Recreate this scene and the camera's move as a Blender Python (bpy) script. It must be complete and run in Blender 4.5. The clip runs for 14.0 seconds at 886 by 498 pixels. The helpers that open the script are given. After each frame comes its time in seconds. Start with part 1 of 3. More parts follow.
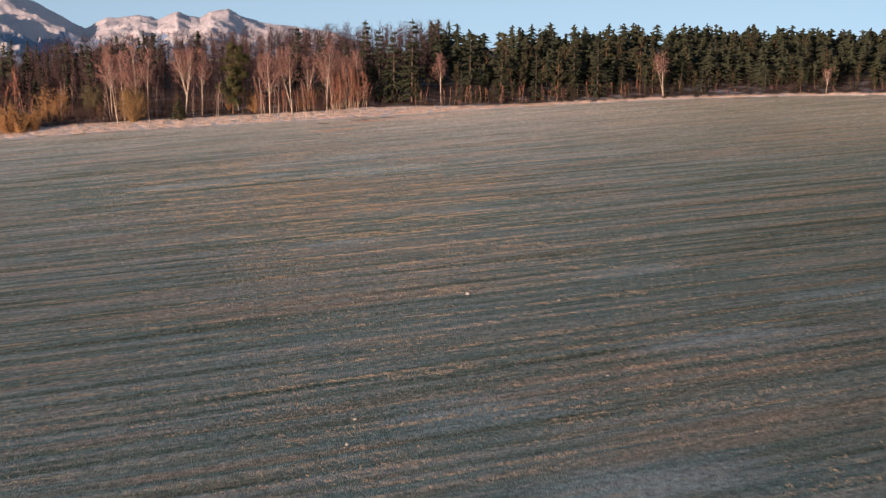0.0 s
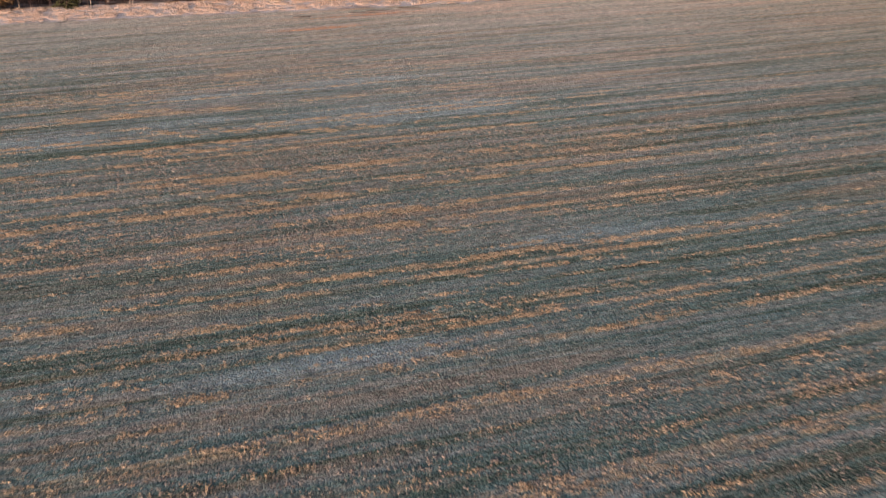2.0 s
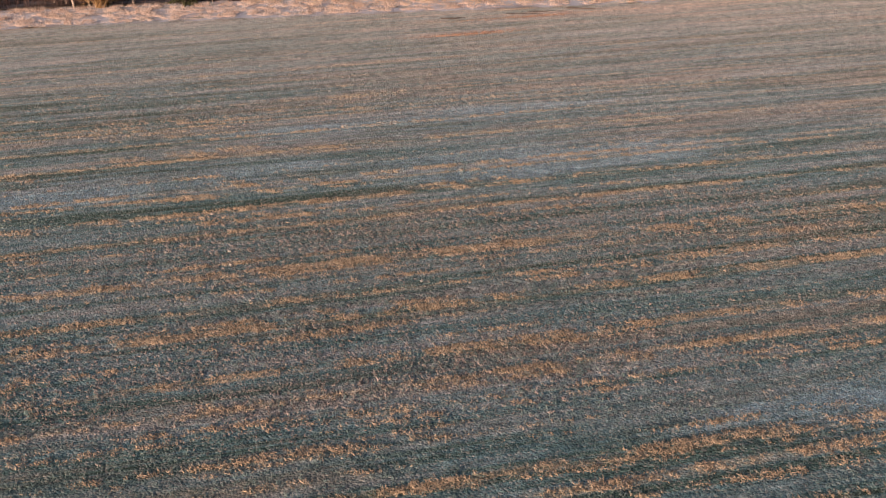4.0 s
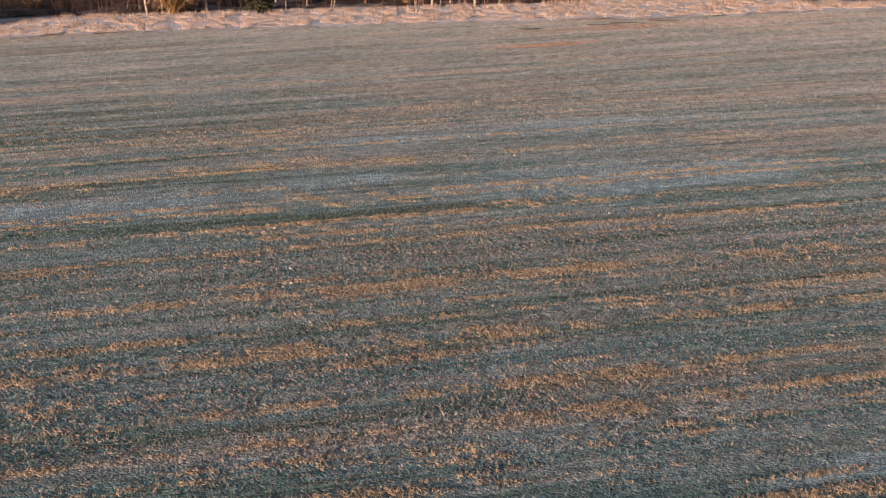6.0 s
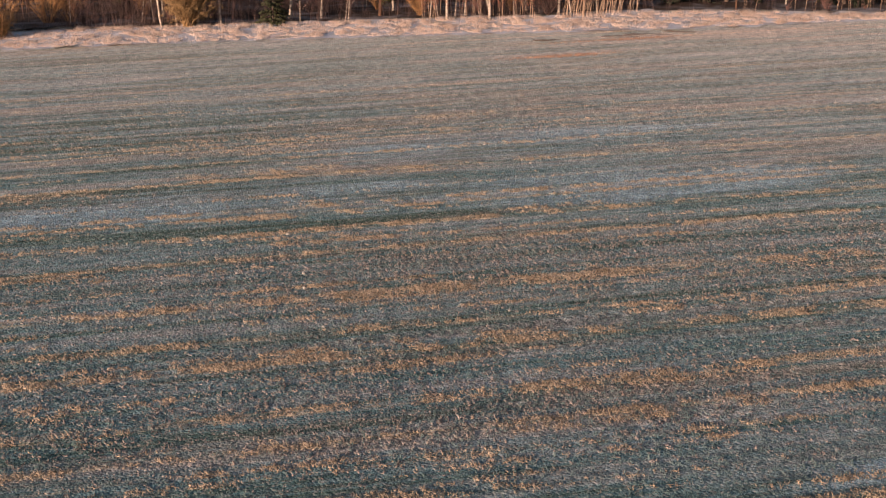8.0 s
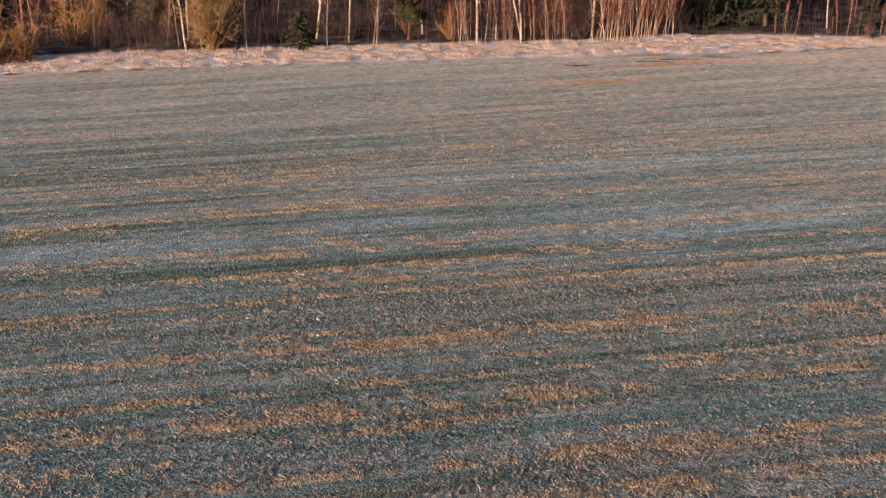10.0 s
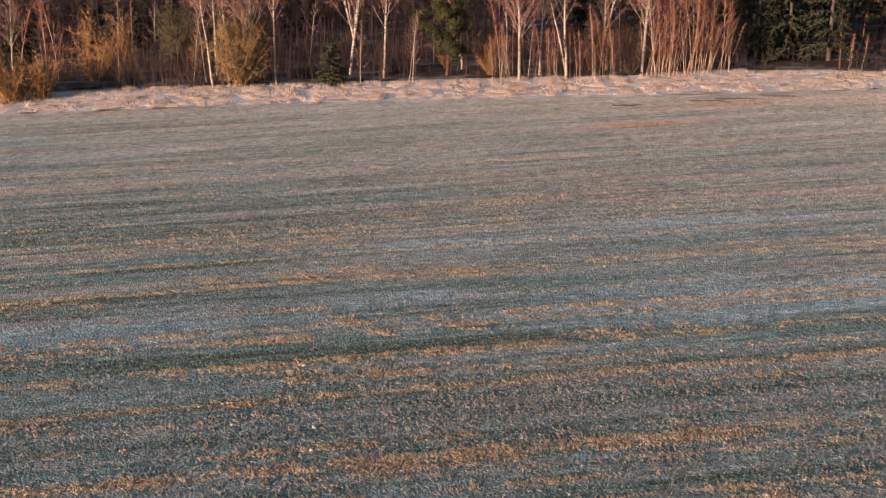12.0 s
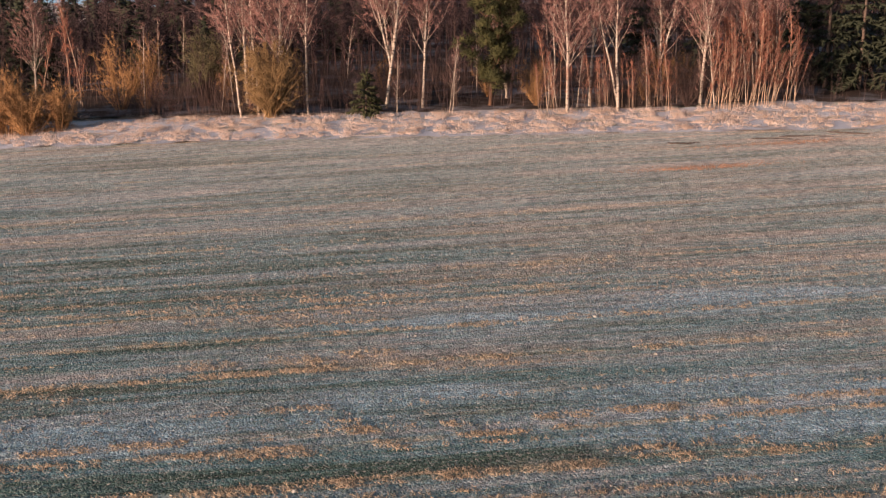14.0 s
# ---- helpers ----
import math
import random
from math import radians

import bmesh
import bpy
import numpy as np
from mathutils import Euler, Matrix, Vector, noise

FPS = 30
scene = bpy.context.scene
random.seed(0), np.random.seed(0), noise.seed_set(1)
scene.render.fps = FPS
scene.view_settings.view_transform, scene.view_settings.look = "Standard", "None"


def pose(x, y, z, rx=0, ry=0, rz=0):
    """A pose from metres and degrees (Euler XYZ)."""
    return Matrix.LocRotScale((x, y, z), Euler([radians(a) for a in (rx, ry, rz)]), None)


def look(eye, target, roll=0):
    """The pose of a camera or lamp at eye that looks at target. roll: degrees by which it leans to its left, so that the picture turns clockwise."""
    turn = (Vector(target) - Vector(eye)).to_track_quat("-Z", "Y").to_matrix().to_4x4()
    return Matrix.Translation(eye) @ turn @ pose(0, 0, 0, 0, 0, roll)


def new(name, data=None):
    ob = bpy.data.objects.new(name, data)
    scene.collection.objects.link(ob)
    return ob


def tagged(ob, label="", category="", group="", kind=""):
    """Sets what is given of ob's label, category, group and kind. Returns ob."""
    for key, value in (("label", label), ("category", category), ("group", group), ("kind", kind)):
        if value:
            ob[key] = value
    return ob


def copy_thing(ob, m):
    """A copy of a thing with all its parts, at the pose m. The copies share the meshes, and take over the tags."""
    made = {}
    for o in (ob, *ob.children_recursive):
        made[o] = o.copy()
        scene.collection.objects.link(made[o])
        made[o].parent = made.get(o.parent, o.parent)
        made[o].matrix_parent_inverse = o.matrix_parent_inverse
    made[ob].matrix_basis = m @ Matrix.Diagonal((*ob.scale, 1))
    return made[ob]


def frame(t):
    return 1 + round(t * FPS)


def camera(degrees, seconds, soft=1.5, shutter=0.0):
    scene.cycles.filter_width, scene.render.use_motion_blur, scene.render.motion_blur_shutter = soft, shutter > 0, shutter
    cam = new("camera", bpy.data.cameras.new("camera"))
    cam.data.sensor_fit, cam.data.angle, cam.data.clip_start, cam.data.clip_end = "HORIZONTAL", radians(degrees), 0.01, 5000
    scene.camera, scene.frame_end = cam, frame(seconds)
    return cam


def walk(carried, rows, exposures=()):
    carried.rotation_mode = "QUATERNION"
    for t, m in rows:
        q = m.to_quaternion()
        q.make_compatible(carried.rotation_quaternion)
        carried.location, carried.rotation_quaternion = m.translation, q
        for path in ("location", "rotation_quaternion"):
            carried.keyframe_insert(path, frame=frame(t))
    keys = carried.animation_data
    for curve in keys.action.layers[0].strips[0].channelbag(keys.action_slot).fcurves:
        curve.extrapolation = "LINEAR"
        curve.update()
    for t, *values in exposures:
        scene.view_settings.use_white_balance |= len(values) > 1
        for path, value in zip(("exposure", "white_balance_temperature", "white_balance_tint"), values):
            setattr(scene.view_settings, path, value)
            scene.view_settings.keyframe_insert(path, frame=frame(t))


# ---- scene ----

# ---------- camera: a drone that chases low over a winter field and comes to rest before the wood ----------
cam = camera(38.0, 14.0, soft=1.35, shutter=0.2)
ROWS = [
    (0.0, 6.44, -26.63, 21.45, 2.19, -10.81, 0.80),
    (0.5, 3.88, -7.47, 20.24, 1.79, -12.09, 0.96),
    (1.0, 2.54, 11.56, 18.15, 2.05, -13.07, 0.84),
    (1.5, 0.27, 30.25, 16.33, 2.03, -14.33, 1.07),
    (2.0, -1.68, 45.06, 14.84, 1.92, -15.43, 1.44),
    (2.5, -2.59, 55.19, 13.76, 2.81, -15.83, 1.55),
    (3.0, -2.42, 58.90, 13.94, 4.72, -15.92, 1.47),
    (3.5, -2.16, 61.81, 14.23, 7.29, -16.16, 1.27),
    (4.0, -2.09, 63.90, 14.37, 9.95, -16.28, 1.14),
    (6.5, -2.69, 66.48, 13.71, 13.40, -15.62, 1.48),
    (7.0, -2.69, 66.58, 13.51, 13.62, -15.41, 1.40),
    (9.5, -3.06, 68.47, 13.26, 14.82, -14.34, 1.35),
    (10.0, -3.19, 69.52, 13.38, 15.42, -14.13, 1.31),
    (10.5, -3.37, 70.82, 13.45, 15.94, -13.91, 1.28),
    (11.0, -3.56, 72.24, 13.57, 16.51, -13.68, 1.21),
    (11.5, -3.81, 73.87, 13.68, 17.08, -13.45, 1.14),
    (12.0, -4.05, 75.53, 13.84, 17.76, -13.21, 1.09),
    (12.5, -4.35, 77.31, 14.03, 18.55, -12.96, 1.11),
    (13.0, -4.67, 79.01, 14.25, 19.32, -12.76, 1.16),
    (13.5, -5.01, 80.96, 14.34, 19.89, -12.76, 1.06),
    (14.0, -5.25, 81.89, 14.79, 20.23, -12.95, 1.01),
]
walk(cam, [(t, pose(x, y, z, 90 + pitch, 0, yaw) @ pose(0, 0, 0, 0, 0, roll)) for t, x, y, z, yaw, pitch, roll in ROWS],
     exposures=[(0.0, 1.25), (14.0, 1.28)])

# ---------- light: a sun about to set behind the camera, and the clear sky ----------
SUN_EL, SUN_AZ = 8.0, 206.0          # degrees above the horizon; compass bearing of the sun, 0 = +y, clockwise
world = bpy.data.worlds.new("sky")
scene.world = world
world.use_nodes = True
wn = world.node_tree
wn.nodes.clear()
sky = wn.nodes.new("ShaderNodeTexSky")
sky.sky_type, sky.sun_disc = "NISHITA", False
sky.sun_elevation, sky.sun_rotation = radians(SUN_EL), radians(SUN_AZ)
sky.altitude, sky.air_density, sky.dust_density, sky.ozone_density = 600, 0.9, 2.4, 0.2
sky_bg = wn.nodes.new("ShaderNodeBackground")
sky_bg.inputs["Strength"].default_value = 0.116
sky_way = wn.nodes.new("ShaderNodeTexCoord")
sky_lift = wn.nodes.new("ShaderNodeVectorMath")      # clear air: the band of haze lies below the treetops
sky_lift.operation = "ADD"
sky_lift.inputs[1].default_value = (0, 0, 0.37)
wn.links.new(sky_way.outputs["Generated"], sky_lift.inputs[0])
wn.links.new(sky_lift.outputs[0], sky.inputs[0])
sky_out = wn.nodes.new("ShaderNodeOutputWorld")
wn.links.new(sky.outputs[0], sky_bg.inputs[0])
wn.links.new(sky_bg.outputs[0], sky_out.inputs[0])

lamp = bpy.data.lights.new("sun", "SUN")
lamp.energy, lamp.angle, lamp.color = 3.6, radians(0.6), (1.0, 0.70, 0.535)
sun = new("sun", lamp)
az, el = radians(SUN_AZ), radians(SUN_EL)
sun_from = Vector((math.sin(az) * math.cos(el), math.cos(az) * math.cos(el), math.sin(el)))
sun.matrix_world = look(sun_from * 200, (0, 0, 0))


# ---------- materials ----------
def material(name, rough=0.9, spec=0.2):
    m = bpy.data.materials.new(name)
    m.use_nodes = True
    b = m.node_tree.nodes["Principled BSDF"]
    b.inputs["Roughness"].default_value = rough
    b.inputs["Specular IOR Level"].default_value = spec
    return m, m.node_tree, b


def coords(nt, scale=(1, 1, 1), turn=0.0, kind="Object"):
    tc = nt.nodes.new("ShaderNodeTexCoord")
    mp = nt.nodes.new("ShaderNodeMapping")
    mp.vector_type = "POINT"
    rot_ = nt.nodes.new("ShaderNodeVectorRotate")
    rot_.rotation_type = "Z_AXIS"
    rot_.inputs["Angle"].default_value = radians(turn)
    nt.links.new(tc.outputs[kind], rot_.inputs["Vector"])
    nt.links.new(rot_.outputs[0], mp.inputs["Vector"])
    mp.inputs["Scale"].default_value = scale
    return mp.outputs[0]


def noise_tex(nt, vec, scale, detail=4.0, rough=0.55):
    n = nt.nodes.new("ShaderNodeTexNoise")
    n.inputs["Scale"].default_value = scale
    n.inputs["Detail"].default_value = detail
    n.inputs["Roughness"].default_value = rough
    nt.links.new(vec, n.inputs["Vector"])
    return n.outputs["Fac"]


def ramp(nt, fac, stops):
    r = nt.nodes.new("ShaderNodeValToRGB")
    while len(r.color_ramp.elements) < len(stops):
        r.color_ramp.elements.new(0.5)
    for e, (p, c) in zip(r.color_ramp.elements, stops):
        e.position = p
        e.color = (*c, 1) if len(c) == 3 else c
    nt.links.new(fac, r.inputs[0])
    return r.outputs[0]


def mix(nt, fac, a, b, how="MIX"):
    n = nt.nodes.new("ShaderNodeMix")
    n.data_type, n.blend_type = "RGBA", how
    for socket, value in ((n.inputs[0], fac), (n.inputs[6], a), (n.inputs[7], b)):
        if isinstance(value, (int, float)):
            socket.default_value = value
        elif isinstance(value, tuple):
            socket.default_value = (*value, 1)
        else:
            nt.links.new(value, socket)
    return n.outputs[2]


def bump(nt, bsdf, height, strength, distance):
    n = nt.nodes.new("ShaderNodeBump")
    n.inputs["Strength"].default_value = strength
    n.inputs["Distance"].default_value = distance
    nt.links.new(height, n.inputs["Height"])
    nt.links.new(n.outputs[0], bsdf.inputs["Normal"])


def plain_wood(name, dark, light, scale, rough=0.85, stretch=0.25, vary=0.25):
    """Twigs, bark, needles: two scales of colour, a shift from plant to plant and from island to island."""
    m, nt, b = material(name, rough)
    c = ramp(nt, noise_tex(nt, coords(nt, (1, 1, stretch)), scale, 5, 0.65), [(0.3, dark), (0.7, light)])
    info = nt.nodes.new("ShaderNodeObjectInfo")
    geo = nt.nodes.new("ShaderNodeNewGeometry")
    hsv = nt.nodes.new("ShaderNodeHueSaturation")
    spread = nt.nodes.new("ShaderNodeMapRange")
    spread.inputs["To Min"].default_value, spread.inputs["To Max"].default_value = 1 - vary, 1 + vary
    add = nt.nodes.new("ShaderNodeMath")
    add.operation = "MULTIPLY_ADD"
    add.inputs[1].default_value, add.inputs[2].default_value = 0.5, 0.0
    half = nt.nodes.new("ShaderNodeMath")
    half.operation = "MULTIPLY_ADD"
    half.inputs[1].default_value = 0.5
    nt.links.new(info.outputs["Random"], add.inputs[0])
    nt.links.new(geo.outputs["Random Per Island"], half.inputs[0])
    nt.links.new(add.outputs[0], half.inputs[2])
    nt.links.new(half.outputs[0], spread.inputs["Value"])
    nt.links.new(spread.outputs[0], hsv.inputs["Value"])
    nt.links.new(c, hsv.inputs["Color"])
    nt.links.new(hsv.outputs[0], b.inputs["Base Color"])
    return m


ROW_TURN = 28.0      # bearing of the drilled rows, degrees from +x
# straw swaths, by their distance across the rows; the waves give the weaker ones between
SWATHS = (56.4, 60.1, 64.6, 69.8, 75.5, 81.5, 86.9, 92.2, 96.8, 101.4, 106.5, 112.3, 118.6)
WAVES = ((3.7, 0.0, 1.0), (1.63, 1.3, 0.7), (6.1, 0.4, 0.6), (0.47, 2.0, 0.3))
TRACKS = (91.25, 93.15)      # wheel tracks of a tractor
# hollows full of frost: x, y, half length along the rows, half width
HOLLOWS = ((-8.0, 117.3, 11, 3.2), (-25.5, 109.4, 9, 2.2), (-18.5, 113.6, 6, 2.0), (-15.0, 124.0, 12, 2.4), (16.7, 71.8, 7, 2.2), (-6.1, 81.0, 6, 1.2),
           (6.0, 38.3, 7, 2.6), (22.1, 53.6, 9, 3.0), (14.0, 29.6, 9, 2.6), (3.1, 94.8, 6, 1.6), (34.0, 66.0, 10, 3.0))

# low sunlight put into the field colour, stronger with distance along y
FAR_LIGHT = [(0.0, (0.67, 0.735, 0.765)), (0.34, (0.69, 0.755, 0.785)), (0.55, (0.90, 0.97, 1.01)), (0.69, (1.15, 1.18, 1.22)), (0.80, (1.52, 1.42, 1.38)), (0.89, (1.92, 1.70, 1.62))]


def calc(nt, how, *values):
    n = nt.nodes.new("ShaderNodeMath")
    n.operation = how
    for socket, value in zip(n.inputs, values):
        if isinstance(value, (int, float)):
            socket.default_value = value
        else:
            nt.links.new(value, socket)
    return n.outputs[0]


def step_up(nt, value, lo, hi, to=1.0):
    n = nt.nodes.new("ShaderNodeMapRange")
    n.interpolation_type = "SMOOTHSTEP"
    for key, v in (("From Min", lo), ("From Max", hi), ("To Min", 0.0), ("To Max", to)):
        n.inputs[key].default_value = v
    nt.links.new(value, n.inputs["Value"])
    return n.outputs[0]


def cells(nt, vec, scale):
    n = nt.nodes.new("ShaderNodeTexVoronoi")
    n.inputs["Scale"].default_value = scale
    nt.links.new(vec, n.inputs["Vector"])
    return n.outputs["Distance"], n.outputs["Color"]


def field_material():
    m, nt, b = material("winter_field", 0.95, 0.1)
    rows = coords(nt, (0.022, 1.0, 1.0), -ROW_TURN)
    streaks = coords(nt, (0.12, 1.0, 1.0), -ROW_TURN)
    wide = coords(nt, (0.35, 1.0, 1.0), -ROW_TURN)
    flat = coords(nt)
    along_rows = coords(nt, (1, 1, 1), -ROW_TURN)
    place = nt.nodes.new("ShaderNodeSeparateXYZ")
    nt.links.new(along_rows, place.inputs[0])
    u, v = place.outputs[0], place.outputs[1]
    w = calc(nt, "ADD", v, calc(nt, "MULTIPLY", calc(nt, "SINE", calc(nt, "MULTIPLY", u, 0.09)), 0.12))
    # crop in bands along the rows: olive, green and frosted grey-green
    crop = ramp(nt, noise_tex(nt, rows, 0.95, 4, 0.7), [(0.36, (0.066, 0.092, 0.070)), (0.44, (0.105, 0.160, 0.142)), (0.50, (0.138, 0.218, 0.225)), (0.57, (0.225, 0.275, 0.280)), (0.66, (0.355, 0.345, 0.335))])
    soil = ramp(nt, noise_tex(nt, flat, 2.2, 5, 0.7), [(0.3, (0.23, 0.185, 0.155)), (0.7, (0.47, 0.375, 0.315))])
    thin = step_up(nt, noise_tex(nt, rows, 0.70, 4, 0.7), 0.47, 0.60, 0.85)
    patchy = step_up(nt, noise_tex(nt, wide, 0.10, 4, 0.65), 0.38, 0.60)
    c = mix(nt, calc(nt, "MULTIPLY", thin, patchy), crop, soil)
    # before the wood the bands fade into one even, paler sward
    far = nt.nodes.new("ShaderNodeSeparateXYZ")
    nt.links.new(flat, far.inputs[0])
    even = step_up(nt, calc(nt, "MULTIPLY_ADD", noise_tex(nt, wide, 0.08, 3), 40.0, far.outputs[1]), 130.0, 175.0, 0.55)
    c = mix(nt, even, c, ramp(nt, noise_tex(nt, wide, 0.5, 5, 0.7), [(0.35, (0.205, 0.225, 0.205)), (0.65, (0.315, 0.318, 0.295))]))
    # hollows full of frost
    cold = None
    for x, y, half, across in HOLLOWS:
        turn = radians(ROW_TURN)
        pu, pv = math.cos(turn) * x + math.sin(turn) * y, -math.sin(turn) * x + math.cos(turn) * y
        a = calc(nt, "POWER", calc(nt, "DIVIDE", calc(nt, "SUBTRACT", u, pu), half), 2.0)
        e = calc(nt, "POWER", calc(nt, "DIVIDE", calc(nt, "SUBTRACT", v, pv), across), 2.0)
        one = calc(nt, "SUBTRACT", 1.0, calc(nt, "ADD", a, e))
        cold = one if cold is None else calc(nt, "MAXIMUM", cold, one)
    ragged = calc(nt, "ADD", calc(nt, "MAXIMUM", cold, -0.6), calc(nt, "MULTIPLY_ADD", noise_tex(nt, streaks, 0.8, 6, 0.78), 5.0, -2.6))
    frost = calc(nt, "MAXIMUM", step_up(nt, ragged, -0.2, 1.2, 0.56), step_up(nt, noise_tex(nt, streaks, 0.30, 6, 0.75), 0.56, 0.74, 0.35))
    c = mix(nt, frost, c, (0.37, 0.48, 0.56))
    # swaths of straw
    sway = None
    for freq, phase, size in WAVES:
        one = calc(nt, "MULTIPLY", calc(nt, "SINE", calc(nt, "MULTIPLY_ADD", w, freq, phase)), size)
        sway = one if sway is None else calc(nt, "ADD", sway, one)
    swath = step_up(nt, sway, 0.8, 1.7, 0.85)
    for at in SWATHS:
        swath = calc(nt, "MAXIMUM", swath, step_up(nt, calc(nt, "ABSOLUTE", calc(nt, "SUBTRACT", w, at)), 0.26, 0.06))
    strands = step_up(nt, noise_tex(nt, coords(nt, (0.05, 1.0, 1.0), -ROW_TURN), 2.4, 4, 0.7), 0.555, 0.66, 0.8)
    swath = calc(nt, "MAXIMUM", swath, calc(nt, "MULTIPLY", strands, step_up(nt, noise_tex(nt, wide, 0.12, 3), 0.36, 0.56)))
    broken = step_up(nt, noise_tex(nt, coords(nt, (0.22, 1.0, 1.0), -ROW_TURN), 1.5, 5, 0.75), 0.42, 0.60)
    broken = calc(nt, "MULTIPLY", broken, calc(nt, "SUBTRACT", 1.0, calc(nt, "MULTIPLY", even, 0.75)))
    loose = step_up(nt, noise_tex(nt, flat, 9.0, 3, 0.7), 0.36, 0.62)
    c = mix(nt, calc(nt, "MULTIPLY", calc(nt, "MULTIPLY", swath, broken), calc(nt, "MULTIPLY_ADD", loose, 0.75, 0.2)), c, (0.56, 0.415, 0.265))
    # tread marks in the wheel tracks
    tread = None
    for at in TRACKS:
        off = calc(nt, "ABSOLUTE", calc(nt, "SUBTRACT", v, at))
        bars = step_up(nt, calc(nt, "SINE", calc(nt, "ADD", calc(nt, "MULTIPLY", u, 15.0), calc(nt, "MULTIPLY", off, 14.0))), 0.1, 0.7)
        one = calc(nt, "MULTIPLY", bars, step_up(nt, off, 0.34, 0.24))
        tread = one if tread is None else calc(nt, "MAXIMUM", tread, one)
    c = mix(nt, calc(nt, "MULTIPLY", tread, 0.45), c, (0.075, 0.085, 0.085))
    # tufts: each a little lighter or browner than the next
    tuft_far, tuft_tone = cells(nt, flat, 15.0)
    tone = nt.nodes.new("ShaderNodeSeparateColor")
    nt.links.new(tuft_tone, tone.inputs[0])
    pale = step_up(nt, tone.outputs[0], 0.68, 0.92, 0.50)
    c = mix(nt, pale, c, (0.43, 0.36, 0.31))
    shade = calc(nt, "MULTIPLY_ADD", tone.outputs[1], 0.5, 0.75)
    grain = ramp(nt, noise_tex(nt, flat, 20.0, 4, 0.75), [(0.30, (0.54, 0.54, 0.56)), (0.72, (1.55, 1.53, 1.48))])
    c = mix(nt, 1.0, c, mix(nt, even, grain, (1.0, 1.0, 1.0)), "MULTIPLY")
    clumps = ramp(nt, noise_tex(nt, coords(nt, (0.55, 1.0, 1.0), -ROW_TURN), 3.6, 4, 0.7), [(0.34, (0.62, 0.63, 0.65)), (0.66, (1.42, 1.40, 1.37))])
    c = mix(nt, 1.0, c, clumps, "MULTIPLY")
    grey = nt.nodes.new("ShaderNodeCombineColor")
    for k in range(3):
        nt.links.new(shade, grey.inputs[k])
    c = mix(nt, 1.0, c, grey.outputs[0], "MULTIPLY")
    # painted light: the ground colour grows brighter and warmer towards the wood
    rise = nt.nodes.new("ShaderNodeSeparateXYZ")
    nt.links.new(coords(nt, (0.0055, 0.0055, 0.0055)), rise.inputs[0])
    far_light = ramp(nt, rise.outputs[1], FAR_LIGHT)
    c = mix(nt, 1.0, c, far_light, "MULTIPLY")
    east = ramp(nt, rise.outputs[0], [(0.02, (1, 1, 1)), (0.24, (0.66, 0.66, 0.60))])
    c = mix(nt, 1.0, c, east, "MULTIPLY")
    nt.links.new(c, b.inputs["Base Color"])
    lumps = calc(nt, "MULTIPLY", tuft_far, -0.7)
    height = calc(nt, "ADD", lumps, noise_tex(nt, flat, 7.0, 6, 0.72))
    height = calc(nt, "ADD", height, calc(nt, "MULTIPLY", tread, -0.35))
    height = calc(nt, "MULTIPLY_ADD", noise_tex(nt, flat, 2.6, 3, 0.6), 1.1, height)
    height = calc(nt, "MULTIPLY", height, calc(nt, "MULTIPLY_ADD", even, -0.6, 1.0))
    bump(nt, b, height, 1.0, 0.085)
    return m


def rough_ground(name, a, c, frost, scale, amount, bump_size=0.1):
    m, nt, b = material(name, 0.95, 0.1)
    flat = coords(nt)
    base = ramp(nt, noise_tex(nt, flat, scale, 6, 0.7), [(0.3, a), (0.7, c)])
    cover = ramp(nt, noise_tex(nt, flat, scale * 0.35, 5, 0.65), [(0.5 - amount * 0.5, (0, 0, 0)), (0.75 - amount * 0.5, (1, 1, 1))])
    nt.links.new(mix(nt, cover, base, frost), b.inputs["Base Color"])
    bump(nt, b, noise_tex(nt, flat, scale * 2, 8, 0.7), 0.7, bump_size)
    return m


def birch_bark():
    m, nt, b = material("birch_bark", 0.6, 0.3)
    marks = ramp(nt, noise_tex(nt, coords(nt, (1, 1, 3.5)), 2.6, 5, 0.7), [(0.40, (0.06, 0.045, 0.04)), (0.49, (0.46, 0.37, 0.29)), (0.8, (0.72, 0.64, 0.55))])
    nt.links.new(marks, b.inputs["Base Color"])
    bump(nt, b, noise_tex(nt, coords(nt, (1, 1, 4)), 9, 4), 0.4, 0.02)
    return m


def hazy_snow_rock():
    m, nt, b = material("snow_and_rock", 0.8, 0.2)
    vec = coords(nt)
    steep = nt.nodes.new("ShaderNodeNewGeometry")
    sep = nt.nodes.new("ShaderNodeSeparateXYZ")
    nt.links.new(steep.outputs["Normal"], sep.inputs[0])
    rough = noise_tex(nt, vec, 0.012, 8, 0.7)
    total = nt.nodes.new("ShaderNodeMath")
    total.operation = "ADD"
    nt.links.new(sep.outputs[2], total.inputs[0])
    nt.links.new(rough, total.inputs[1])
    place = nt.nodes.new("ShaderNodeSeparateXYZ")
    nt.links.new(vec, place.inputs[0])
    high = calc(nt, "MULTIPLY_ADD", place.outputs[2], 0.0046, 0.14)      # snow lies unbroken high up, painted blue shade below
    # the blue of distance haze and shade is mixed into rock and thin snow
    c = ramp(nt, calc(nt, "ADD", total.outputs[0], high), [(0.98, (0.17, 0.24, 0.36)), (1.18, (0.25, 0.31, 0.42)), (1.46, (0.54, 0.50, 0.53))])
    nt.links.new(c, b.inputs["Base Color"])
    bump(nt, b, noise_tex(nt, vec, 0.045, 8, 0.75), 0.7, 9.0)
    return m


